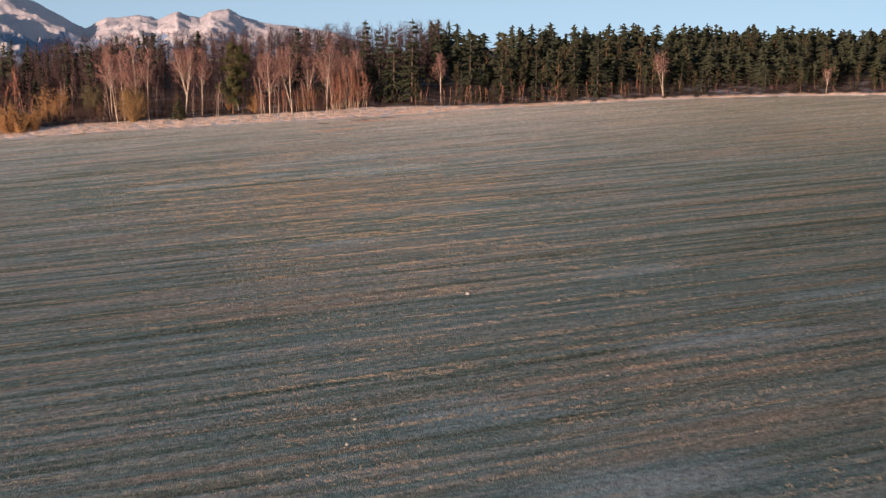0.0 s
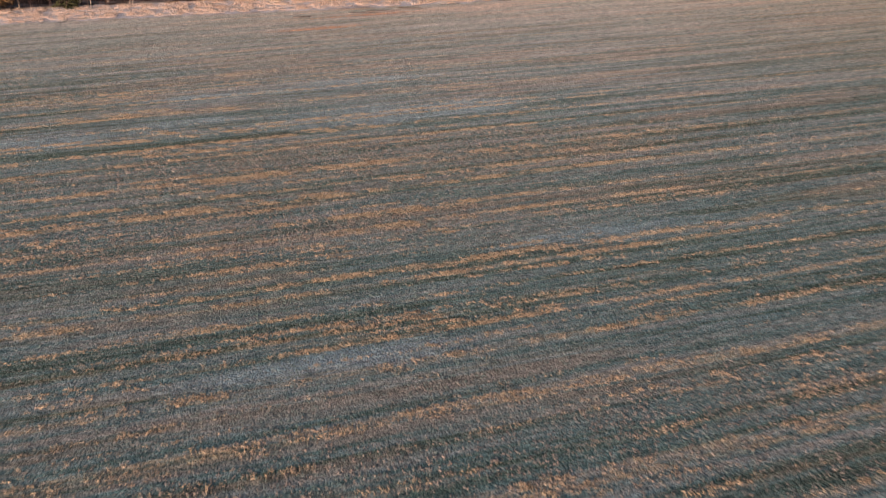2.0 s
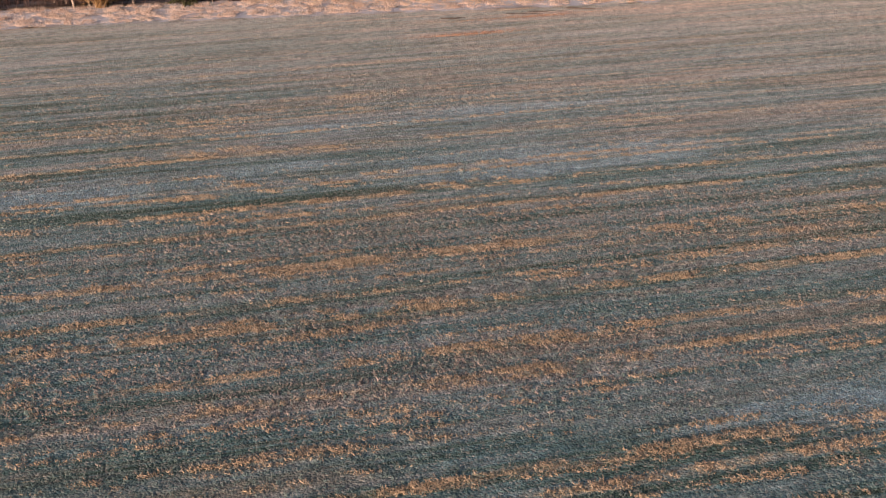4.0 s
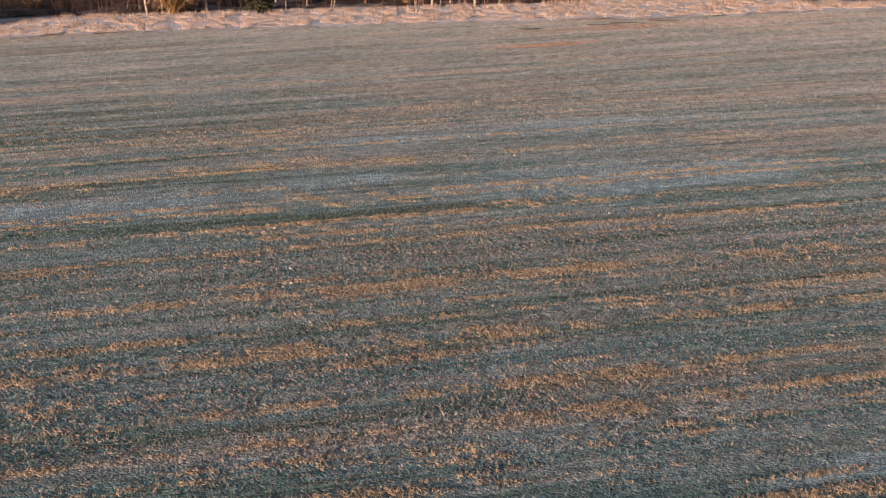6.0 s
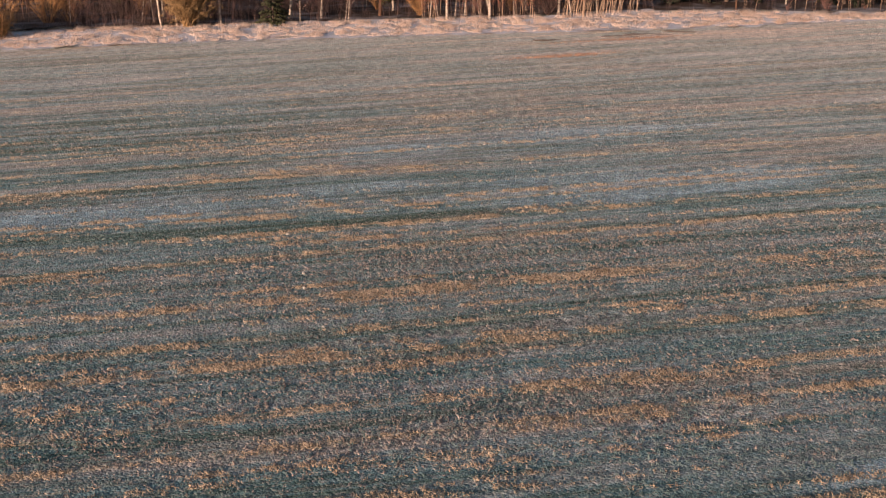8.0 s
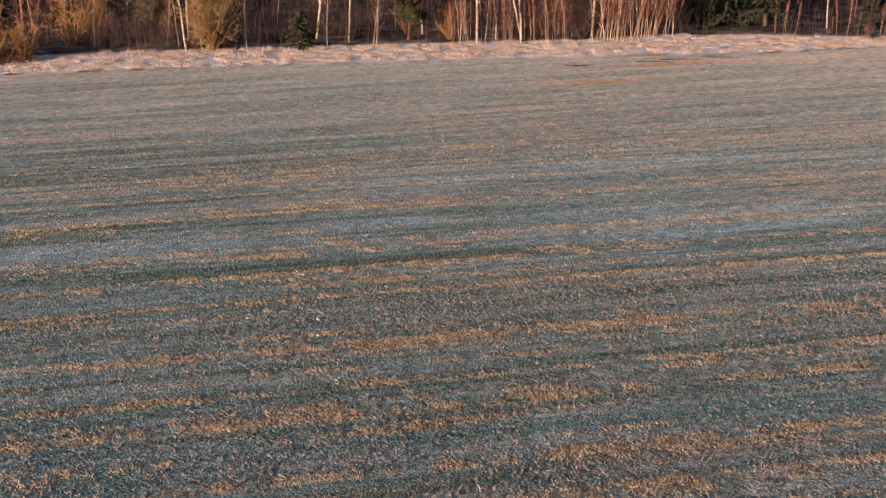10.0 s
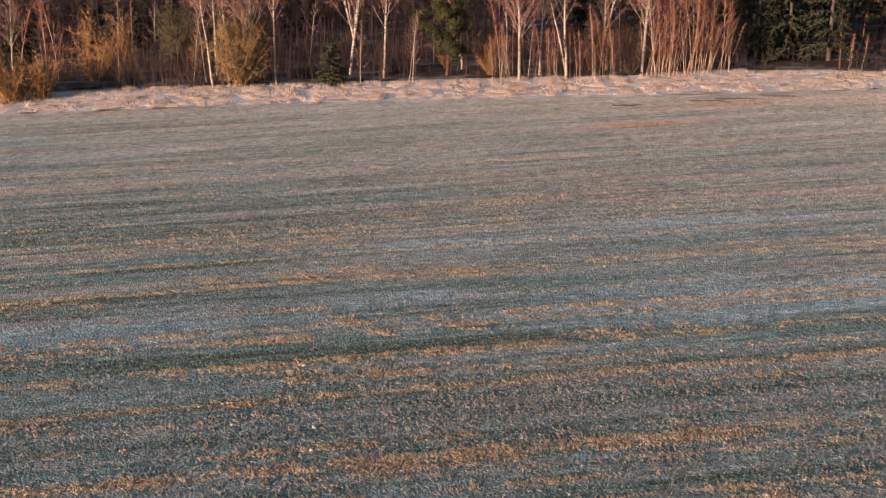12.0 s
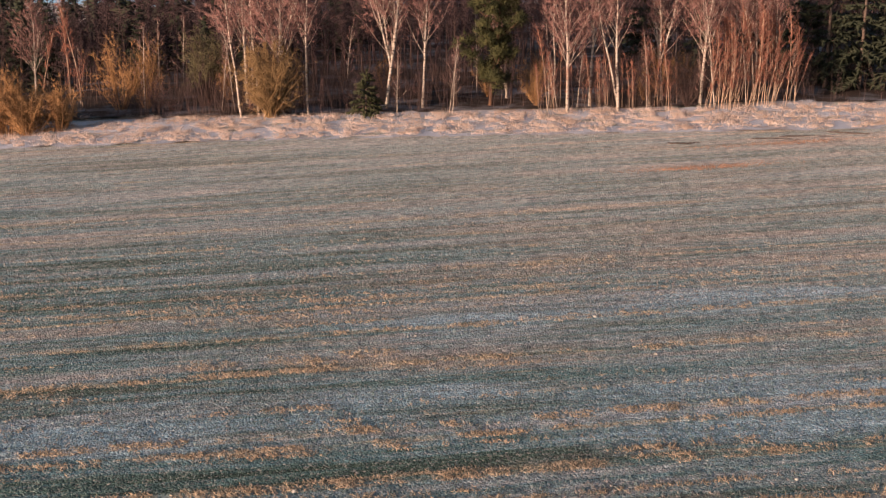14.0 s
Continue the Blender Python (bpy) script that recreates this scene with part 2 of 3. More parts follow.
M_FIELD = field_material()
M_VERGE = rough_ground("frosted_sward", (0.20, 0.155, 0.12), (0.40, 0.31, 0.25), (0.54, 0.54, 0.58), 1.6, 0.5)
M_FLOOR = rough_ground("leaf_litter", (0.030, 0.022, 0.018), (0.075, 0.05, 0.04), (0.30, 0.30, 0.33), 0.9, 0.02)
M_BIRCH = birch_bark()
M_TWIG = plain_wood("birch_twigs", (0.165, 0.086, 0.074), (0.36, 0.195, 0.163), 0.6)
# dark tones that carry the wood's inner shade; some bushes share them
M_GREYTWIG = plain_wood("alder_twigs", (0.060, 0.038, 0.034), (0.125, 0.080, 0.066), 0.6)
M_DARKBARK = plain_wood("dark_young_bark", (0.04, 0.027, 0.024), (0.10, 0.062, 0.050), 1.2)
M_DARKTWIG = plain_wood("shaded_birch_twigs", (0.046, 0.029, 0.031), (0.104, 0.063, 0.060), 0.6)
M_WILLOW = plain_wood("willow_twigs", (0.17, 0.108, 0.05), (0.36, 0.225, 0.105), 0.9)
M_SHRUB = plain_wood("orange_shrub_twigs", (0.22, 0.115, 0.05), (0.42, 0.235, 0.105), 0.9)
M_STEM = plain_wood("young_stem_bark", (0.24, 0.145, 0.095), (0.62, 0.46, 0.33), 1.5, 0.8)
M_PINEBARK = plain_wood("pine_bark", (0.075, 0.042, 0.028), (0.18, 0.095, 0.058), 2.0, 0.9, 0.5)
M_SPRUCEBARK = plain_wood("spruce_bark", (0.06, 0.045, 0.035), (0.14, 0.10, 0.08), 2.0, 0.9, 0.5)
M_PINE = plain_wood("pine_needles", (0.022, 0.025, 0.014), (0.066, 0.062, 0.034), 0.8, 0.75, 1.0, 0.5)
# lit copy of the pine needles: sunshine is put into the colour
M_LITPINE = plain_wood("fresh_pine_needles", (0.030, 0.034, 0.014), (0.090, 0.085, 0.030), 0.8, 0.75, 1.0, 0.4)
M_OLIVENEEDLE = plain_wood("olive_needles", (0.022, 0.026, 0.012), (0.062, 0.062, 0.026), 0.8, 0.75, 1.0, 0.4)
M_SPRUCE = plain_wood("spruce_needles", (0.014, 0.019, 0.012), (0.040, 0.044, 0.024), 0.8, 0.75, 1.0, 0.35)
M_DRYGRASS = plain_wood("dry_frosted_grass", (0.46, 0.32, 0.235), (0.80, 0.64, 0.54), 0.7, 0.85, 1.0, 0.3)
M_STRAW = plain_wood("straw_and_clods", (0.38, 0.285, 0.19), (0.74, 0.575, 0.41), 1.7, 0.9, 1.0, 0.4)
M_DEADTUFT = plain_wood("dead_tufts", (0.25, 0.195, 0.165), (0.52, 0.44, 0.39), 1.7, 0.9, 1.0, 0.35)
M_CROP = plain_wood("winter_crop_blades", (0.095, 0.160, 0.152), (0.28, 0.36, 0.335), 0.5, 0.9, 1.0, 0.35)
M_REDTWIG = plain_wood("young_birch_twigs", (0.20, 0.082, 0.055), (0.38, 0.165, 0.112), 0.6)
M_WEED = plain_wood("dead_weeds", (0.34, 0.17, 0.10), (0.62, 0.34, 0.21), 1.2)
M_OLIVE = plain_wood("olive_twigs", (0.085, 0.075, 0.04), (0.17, 0.145, 0.075), 0.9)
M_STONE = plain_wood("pale_stone", (0.25, 0.23, 0.20), (0.48, 0.45, 0.40), 5.0, 0.8, 1.0, 0.15)
M_SOIL = plain_wood("frozen_soil", (0.045, 0.035, 0.030), (0.11, 0.085, 0.07), 3.0, 0.9, 1.0, 0.2)
M_SNOW = hazy_snow_rock()


# ---------- mesh tools ----------
class Build:
    """Collects vertices and faces of one mesh."""

    def __init__(self):
        self.v, self.f, self.n = [], [], 0

    def add(self, verts, faces):
        self.v.append(np.asarray(verts, float))
        self.f.append(np.asarray(faces, int) + self.n)
        self.n += len(verts)

    def tube(self, pts, radii, sides=5):
        pts, radii = np.asarray(pts, float), np.asarray(radii, float)
        k = len(pts)
        d = np.gradient(pts, axis=0)
        d /= np.linalg.norm(d, axis=1)[:, None] + 1e-9
        ref = np.array([0.31, 0.17, 0.93]) if abs(d[0, 2]) < 0.8 else np.array([1.0, 0.2, 0.0])
        a = np.cross(d, ref)
        a /= np.linalg.norm(a, axis=1)[:, None]
        b = np.cross(d, a)
        th = np.arange(sides) * 2 * np.pi / sides
        ring = np.cos(th)[None, :, None] * a[:, None] + np.sin(th)[None, :, None] * b[:, None]
        verts = (pts[:, None] + ring * radii[:, None, None]).reshape(-1, 3)
        i, j = np.meshgrid(np.arange(k - 1), np.arange(sides), indexing="ij")
        p, q = (i * sides + j).ravel(), (i * sides + (j + 1) % sides).ravel()
        faces = np.concatenate([np.stack([p, q, q + sides], 1), np.stack([p, q + sides, p + sides], 1)])
        self.add(verts, faces)

    def spikes(self, p0, p1, r):
        """Three-sided needles from p0 to the points p1."""
        p0, p1 = np.asarray(p0, float), np.asarray(p1, float)
        m = len(p0)
        if m == 0:
            return
        d = p1 - p0
        d /= np.linalg.norm(d, axis=1)[:, None] + 1e-9
        a = np.cross(d, np.array([0.41, 0.23, 0.88]))
        a /= np.linalg.norm(a, axis=1)[:, None] + 1e-9
        b = np.cross(d, a)
        r = np.broadcast_to(np.asarray(r, float), (m,))[:, None]
        verts = np.stack([p0 + a * r, p0 - a * r * 0.5 + b * r * 0.87, p0 - a * r * 0.5 - b * r * 0.87, p1], 1).reshape(-1, 3)
        base = np.arange(m)[:, None] * 4
        faces = np.concatenate([base + [0, 1, 3], base + [1, 2, 3], base + [2, 0, 3]])
        self.add(verts, faces)

    def mesh(self, name, mat):
        me = bpy.data.meshes.new(name)
        v, f = np.concatenate(self.v), np.concatenate(self.f)
        me.vertices.add(len(v))
        me.vertices.foreach_set("co", v.ravel())
        me.loops.add(f.size)
        me.loops.foreach_set("vertex_index", f.ravel())
        me.polygons.add(len(f))
        me.polygons.foreach_set("loop_start", np.arange(len(f)) * f.shape[1])
        me.update(calc_edges=True)
        me.validate()
        me.materials.append(mat)
        return me


def part(name, build, mat, parent=None, label=""):
    ob = new(name, build.mesh(name, mat))
    if parent:
        ob.parent = parent
    return tagged(ob, label)


def thing(name, label, category, group=""):
    return tagged(new(name), label, category, group)


# ---------- the lie of the land ----------
EDGE_X = [-300, -120, -75, -62.2, -57.8, -49.5, -40.5, -30.8, -19.5, -12.8, -6, 1.5, 7.5, 19.5, 32.2, 47.2, 61.5, 77.2, 150, 300]
EDGE_Y = [112, 128, 139.6, 145.2, 146.8, 149.2, 152, 154.6, 157.6, 159.4, 161.4, 165, 167.3, 171.5, 175.6, 179.3, 181.8, 184, 195, 211]
VERGE_W = [9, 9.5, 9.6, 9.2, 8.4, 7.8, 7.4, 7.1, 6.8, 8.2, 6.6, 4.2, 3.4, 2.6, 2.2, 1.9, 1.8, 1.6, 1.5, 1.5]


def edge_y(x):
    return np.interp(x, EDGE_X, EDGE_Y)


def wood_y(x):
    return edge_y(x) + np.interp(x, EDGE_X, VERGE_W)


def sward_y(x):
    """Where the open verge ends; in the east the wood's brush stands right behind a narrow strip."""
    return edge_y(x) + (wood_y(x) - edge_y(x)) * np.interp(x, [-6, 8, 30], [1.0, 0.4, 0.2])


def land(x, y):
    """Height of the ground: a field that rises gently to the wood and falls away behind it."""
    xc, yc = np.clip(x, -115, 128), np.clip(y, -70, 225)
    z = (0.003785 * yc * yc + 0.00275 * xc * yc - 0.003607 * xc * xc) / 18
    s = np.clip((np.asarray(y, float) - 260) / 1400, 0, 1)
    return z - 240 * s * s * (3 - 2 * s)


def sheet(name, xs, ys, mat, label, category, lift=0.0, rough=0.0, seed=1):
    """A grid over xs and rows of ys(x) that lies on the land."""
    rng = np.random.default_rng(seed)
    X = np.repeat(np.asarray(xs)[:, None], len(ys[0]), 1)
    Y = np.asarray(ys)
    Z = land(X, Y) + lift + rough * rng.normal(size=X.shape)
    n, k = X.shape
    i, j = np.meshgrid(np.arange(n - 1), np.arange(k - 1), indexing="ij")
    p = (i * k + j).ravel()
    b = Build()
    b.add(np.stack([X, Y, Z], -1).reshape(-1, 3), np.stack([p, p + k, p + k + 1, p + 1], 1))
    return tagged(part(name, b, mat), label, category, kind="structure")


def spread_lines(lo, hi, fine_lo, fine_hi, step, grow=1.35):
    out = list(np.arange(fine_lo, fine_hi + step, step))
    d, v = step, out[-1]
    while v < hi:
        d *= grow
        v += d
        out.append(min(v, hi))
    d, v = step, out[0]
    while v > lo:
        d *= grow
        v -= d
        out.insert(0, max(v, lo))
    return np.array(out)


gx = spread_lines(-4700, 4700, -84, 98, 1.6)
gy = spread_lines(-4700, 4700, -12, 225, 1.6)
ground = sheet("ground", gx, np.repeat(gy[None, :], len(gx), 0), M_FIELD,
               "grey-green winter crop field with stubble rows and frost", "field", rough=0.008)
vx = np.arange(-112, 113, 0.9)
verge = sheet("verge", vx, [np.linspace(edge_y(x) - 0.3, sward_y(x) + np.interp(x, [0, 20], [1.9, 0.6]), 14) for x in vx], M_VERGE,
              "frosted strip of dead grass between field and wood", "grass verge", lift=0.05, rough=0.05, seed=2)
fx = np.arange(-200, 201, 2.5)
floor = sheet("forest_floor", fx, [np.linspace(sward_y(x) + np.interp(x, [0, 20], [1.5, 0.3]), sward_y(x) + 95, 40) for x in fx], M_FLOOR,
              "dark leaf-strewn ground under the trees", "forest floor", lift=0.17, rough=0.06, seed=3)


# ---------- trees ----------
def unit(v):
    return v / (np.linalg.norm(v, axis=-1, keepdims=True) + 1e-9)


def curve_path(rng, start, way, length, k, wander, lift):
    """A bent line of k points: it wanders, and bends upwards by lift."""
    pts, d = [np.asarray(start, float)], unit(np.asarray(way, float))
    for _ in range(k - 1):
        d = unit(d + rng.normal(0, wander, 3) + np.array([0, 0, lift]))
        pts.append(pts[-1] + d * length / (k - 1))
    return np.array(pts)


def along(path, t):
    s = np.asarray(t) * (len(path) - 1)
    i = np.clip(s.astype(int), 0, len(path) - 2)
    f = (s - i)[:, None]
    return path[i] * (1 - f) + path[i + 1] * f, unit(path[i + 1] - path[i])


def twigs(rng, build, base, way, length, radius, spread, lift=0.0, n=1):
    """n fine twigs from every base point, roughly along way."""
    base, way = np.repeat(base, n, 0), np.repeat(way, n, 0)
    d = unit(way + rng.normal(0, spread, way.shape) + np.array([0, 0, lift]))
    ends = base + d * (length * rng.uniform(0.55, 1.25, len(base)))[:, None]
    build.spikes(base, ends, radius)
    return base, ends, d


def leafless_tree(rng, H, r0, lean=(0, 0), limbs=26, low=0.28, reach=0.26, steep=0.9, forks=1, sec=7, fine=6, fine_r=0.013, branch=0.0, fork_at=(0.12, 0.3), fork_out=0.45, slim=False):
    """Trunk-and-limb mesh and twig mesh of a bare tree of height H."""
    wood, crown = Build(), Build()
    stems = []
    for s in range(forks):
        if s == 0:
            path = curve_path(rng, (0, 0, -0.3), (lean[0], lean[1], 1), H + 0.3, 12, 0.035, 0.02)
            rad = r0 * (1 - np.linspace(0, 1, 12)) ** 0.85 + 0.012
        else:
            t0 = rng.uniform(*fork_at)
            p, _ = along(stems[0][0], np.array([t0]))
            a = s * 2.5 + rng.normal(0, 0.3)
            path = curve_path(rng, p[0], (fork_out * math.cos(a) + lean[0], fork_out * math.sin(a), 1), H * (0.95 - t0), 10, 0.05, 0.10)
            rad = r0 * 0.7 * (1 - np.linspace(0, 1, 10)) ** 0.85 + 0.012
        stems.append((path, rad))
        wood.tube(path, rad, 6)
    for path, rad in stems:
        count = int(limbs / forks ** 0.6)
        ts = low + (0.97 - low) * np.sort(rng.uniform(0, 1, count))
        az0 = rng.uniform(0, 6.28)
        for k, t in enumerate(ts):
            p, d = along(path, np.array([t]))
            a = az0 + k * 2.4 + rng.normal(0, 0.3)
            L = H * reach * (1.12 - t) ** 0.7 * rng.uniform(0.7, 1.25)
            way = np.array([math.cos(a), math.sin(a), steep * rng.uniform(0.75, 1.3)])
            limb = curve_path(rng, p[0], way, L, 4, 0.12, 0.12)
            r = max(0.016, r0 * (0.34 if branch else 0.42) * (1.05 - t))
            (crown if slim else wood).tube(limb, np.linspace(0.010 if slim else r, 0.006 if slim else 0.012, 4), 3)
            q, dq = along(limb, rng.uniform(0.2, 1.0, sec))
            side = unit(dq + rng.normal(0, 0.55, dq.shape))
            b0, b1, bd = twigs(rng, crown, q, side, L * 0.42, branch or fine_r * 1.35, 0.15, 0.08)
            mids = b0 + (b1 - b0) * rng.uniform(0.25, 1.0, (len(b0), 1))
            if fine:
                twigs(rng, crown, mids, bd, 0.30 * L ** 0.6, fine_r, 0.42, 0.10, fine)
        top = along(path, rng.uniform(0.75, 1.0, 10))
        twigs(rng, crown, top[0], top[1], 0.9, fine_r, 0.35, 0.1, 3)
    return wood, crown


def bare_tree(name, label, category, group, seed, H, r0, bark, twig, **kw):
    rng = np.random.default_rng(seed)
    wood, crown = leafless_tree(rng, H, r0, **kw)
    ob = thing(name, label, category, group)
    part("trunk", wood, bark, ob)
    part("crown", crown, twig, ob, "fine reddish leafless twigs")
    return ob


def bush(name, label, group, seed, H, wide, stems, stem_mat, twig_mat, fine=7, fine_r=0.010):
    rng = np.random.default_rng(seed)
    wood, crown = Build(), Build()
    for s in range(stems):
        a, out = rng.uniform(0, 6.28), rng.uniform(0.05, 1.0) * wide
        base = np.array([math.cos(a), math.sin(a), 0]) * rng.uniform(0, 0.18) * wide * 2 + [0, 0, -0.15]
        path = curve_path(rng, base, (math.cos(a) * out, math.sin(a) * out, 1.0), H * rng.uniform(0.6, 1.05) * (1 - 0.28 * out), 6, 0.09, 0.09)
        wood.tube(path, np.linspace(0.014 + 0.004 * H, 0.008, 6), 4)
        q, d = along(path, rng.uniform(0.15, 1.0, 14))
        b0, b1, bd = twigs(rng, crown, q, d, H * 0.19, fine_r * 1.3, 0.62, 0.0)
        mids = b0 + (b1 - b0) * rng.uniform(0.2, 1.0, (len(b0), 1))
        twigs(rng, crown, mids, bd, H * 0.085 + 0.1, fine_r, 0.5, 0.05, fine)
    ob = thing(name, label, "bush", group)
    part("stem", wood, stem_mat, ob)
    part("crown", crown, twig_mat, ob)
    return ob


def round_bush(name, label, group, seed, H, wide, foot, stem_mat, twig_mat, stems=26, fine=7, fine_r=0.010):
    """Stems that fan out from one foot into a rounded, dense crown."""
    rng = np.random.default_rng(seed)
    wood, crown = Build(), Build()
    mid = np.array([0, 0, foot + (H - foot) * 0.5])
    half = np.array([wide, wide, (H - foot) * 0.5])
    for s in range(stems):
        aim = unit(rng.normal(0, 1, 3) + [0, 0, 0.35])
        tip = mid + aim * half * rng.uniform(0.55, 1.06)
        base = np.array([rng.normal(0, 0.15), rng.normal(0, 0.15), -0.15])
        t = np.linspace(0, 1, 6)[:, None]
        bow = np.array([0, 0, tip[2] * 0.35])
        path = base + (tip - base) * t ** 1.25 + bow * t * (1 - t) + rng.normal(0, 0.07, (6, 3)) * t
        wood.tube(path, np.linspace(0.018 + 0.005 * H, 0.009, 6), 4)
        q, d = along(path, rng.uniform(0.42, 1.0, 13))
        b0, b1, bd = twigs(rng, crown, q, d, H * 0.15, fine_r * 1.3, 0.7, 0.0)
        mids = b0 + (b1 - b0) * rng.uniform(0.2, 1.0, (len(b0), 1))
        twigs(rng, crown, mids, bd, H * 0.05 + 0.14, fine_r, 0.65, 0.05, fine)
    ob = thing(name, label, "bush", group)
    part("stem", wood, stem_mat, ob)
    part("crown", crown, twig_mat, ob)
    return ob


def pine(name, label, group, seed, H, low, wide, count=22, clumps=4, needles=None, size=0.62, dense=18, needle=0.095):
    """Bare trunk, crooked limbs, and needles in separate cushions, so that the sky shows between them."""
    rng = np.random.default_rng(seed)
    wood, crown = Build(), Build()
    path = curve_path(rng, (0, 0, -0.3), (rng.normal(0, 0.03), rng.normal(0, 0.03), 1), H + 0.1, 11, 0.035, 0.02)
    wood.tube(path, (0.011 * H + 0.03) * (1 - np.linspace(0, 1, 11)) ** 0.7 + 0.02, 7)
    for k in range(count):
        t = low + (0.99 - low) * (k + rng.uniform(0, 0.9)) / count
        p, _ = along(path, np.array([min(t, 0.99)]))
        a = k * 2.4 + rng.normal(0, 0.5)
        u = (t - low) / (1 - low)
        L = wide * (0.36 + 1.15 * u ** 0.6 * (1.10 - u) ** 0.42) * rng.uniform(0.4, 1.2)
        limb = curve_path(rng, p[0], (math.cos(a), math.sin(a), 0.10 + 0.55 * u), L, 5, 0.20, 0.07)
        wood.tube(limb, np.linspace(0.05, 0.015, 5), 3)
        q, d = along(limb, np.clip(rng.uniform(0.40, 1.1, clumps), 0, 1))
        q = q + rng.normal(0, 0.22, q.shape)
        r = size * rng.uniform(0.6, 1.15, len(q)) * (1.1 - 0.35 * u)
        q, r = np.repeat(q, dense, 0), np.repeat(r, dense)[:, None]
        out = unit(rng.normal(0, 1, q.shape) * [1, 1, 0.65] + [0, 0, 0.25])
        start = q + out * r * rng.uniform(0.1, 0.7, r.shape)
        crown.spikes(start, start + unit(out + rng.normal(0, 0.5, out.shape) + [0, 0, 0.3]) * 0.36, needle)
    ob = thing(name, label, "pine tree", group)
    part("trunk", wood, M_PINEBARK, ob)
    part("crown", crown, needles or M_PINE, ob)
    return ob


def spruce(name, label, group, seed, H, wide, needles=None):
    rng = np.random.default_rng(seed)
    wood, crown = Build(), Build()
    wood.tube([(0, 0, -0.3), (0, 0, H * 0.5), (0.03, 0, H)], [0.012 * H + 0.03, 0.007 * H + 0.015, 0.012], 6)
    whorls = int(8 + H * 0.95)
    for w in range(whorls):
        z = H * (0.04 + 0.95 * (w + rng.uniform(0, 0.5)) / whorls)
        L0 = wide * (1 - z / H) ** 0.8 + 0.12
        for k in range(6):
            a = rng.uniform(0, 6.28)
            L = L0 * rng.uniform(0.7, 1.15)
            limb = curve_path(rng, (0, 0, z), (math.cos(a), math.sin(a), 0.05), L, 4, 0.06, -0.16 + 0.20 * z / H)
            wood.spikes(limb[:1], limb[-1:], 0.02)
            n = max(3, int(2 + L * 2.4))
            q, d = along(limb, np.linspace(0.15, 1.0, n))
            twigs(rng, crown, q, d, 0.26 + 0.18 * L, 0.085, 0.55, -0.12, 4)
    twigs(rng, crown, np.array([[0, 0, H * 0.96]]), np.array([[0, 0, 1.0]]), 0.6, 0.05, 0.25, 0.2, 8)
    ob = thing(name, label, "spruce tree", group)
    part("trunk", wood, M_SPRUCEBARK, ob)
    part("crown", crown, needles or M_SPRUCE, ob)
    return ob


used = set()


def stand(model, x, y, size=1.0, turn=0.0, lean=(0, 0)):
    """Puts the model itself, or a copy when it stands already, on the land at x, y."""
    m = pose(x, y, float(land(x, y)) + 0.15, lean[0], lean[1], turn) @ Matrix.Diagonal((size, size, size, 1))
    if model.name in used:
        return copy_thing(model, m)
    used.add(model.name)
    model.matrix_basis = m
    return model


G_BIRCH, G_PINE, G_SPRUCE, G_SAP = "birches at the wood's edge", "pines of the wood", "spruces of the wood", "young birches in thickets"
birch_label = "bare silver birch with white bark and reddish twigs"
BIRCH = [
    bare_tree("birch_tree", birch_label, "birch tree", G_BIRCH, 11, 12, 0.135, M_BIRCH, M_TWIG, limbs=34, low=0.30, reach=0.42, steep=1.4, sec=11, fine=11, branch=0.017, fine_r=0.011),
    bare_tree("birch_tree", birch_label, "birch tree", G_BIRCH, 12, 12, 0.13, M_BIRCH, M_TWIG, limbs=32, low=0.38, reach=0.42, steep=1.7, sec=11, fine=11, branch=0.017, fine_r=0.011),
    bare_tree("birch_tree", "bare silver birch forked into several white stems", "birch tree", G_BIRCH, 13, 11.6, 0.14, M_BIRCH, M_TWIG, limbs=44, low=0.32, forks=4,
              reach=0.32, steep=1.5, sec=9, fine=10, branch=0.016, fine_r=0.011, fork_at=(0.30, 0.37), fork_out=0.26),
    bare_tree("birch_tree", birch_label, "birch tree", G_BIRCH, 14, 11.3, 0.10, M_BIRCH, M_TWIG, limbs=28, low=0.42, lean=(0.10, 0.0), reach=0.32, steep=1.4, sec=10, fine=11, branch=0.015, fine_r=0.011),
    bare_tree("birch_tree", "bare silver birch with two white stems", "birch tree", G_BIRCH, 15, 12, 0.12, M_BIRCH, M_TWIG, limbs=36, low=0.36, reach=0.36, steep=1.5, forks=2,
              sec=10, fine=11, branch=0.016, fine_r=0.011, fork_at=(0.05, 0.1), fork_out=0.2),
]
# three of the four are darkened copies, with the wood's shade in their colours
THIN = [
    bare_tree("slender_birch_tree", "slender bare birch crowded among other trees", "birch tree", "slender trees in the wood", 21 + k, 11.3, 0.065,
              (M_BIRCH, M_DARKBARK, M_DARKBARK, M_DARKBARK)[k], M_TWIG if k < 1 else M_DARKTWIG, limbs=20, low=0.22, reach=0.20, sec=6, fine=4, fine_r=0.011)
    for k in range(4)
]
# the last two are darkened as if they stood in shade
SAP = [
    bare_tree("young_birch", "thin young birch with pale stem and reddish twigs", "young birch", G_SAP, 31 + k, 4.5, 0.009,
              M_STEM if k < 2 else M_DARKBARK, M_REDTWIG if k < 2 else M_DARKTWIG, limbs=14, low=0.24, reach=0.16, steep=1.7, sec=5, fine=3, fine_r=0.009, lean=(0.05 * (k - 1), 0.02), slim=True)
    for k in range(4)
]
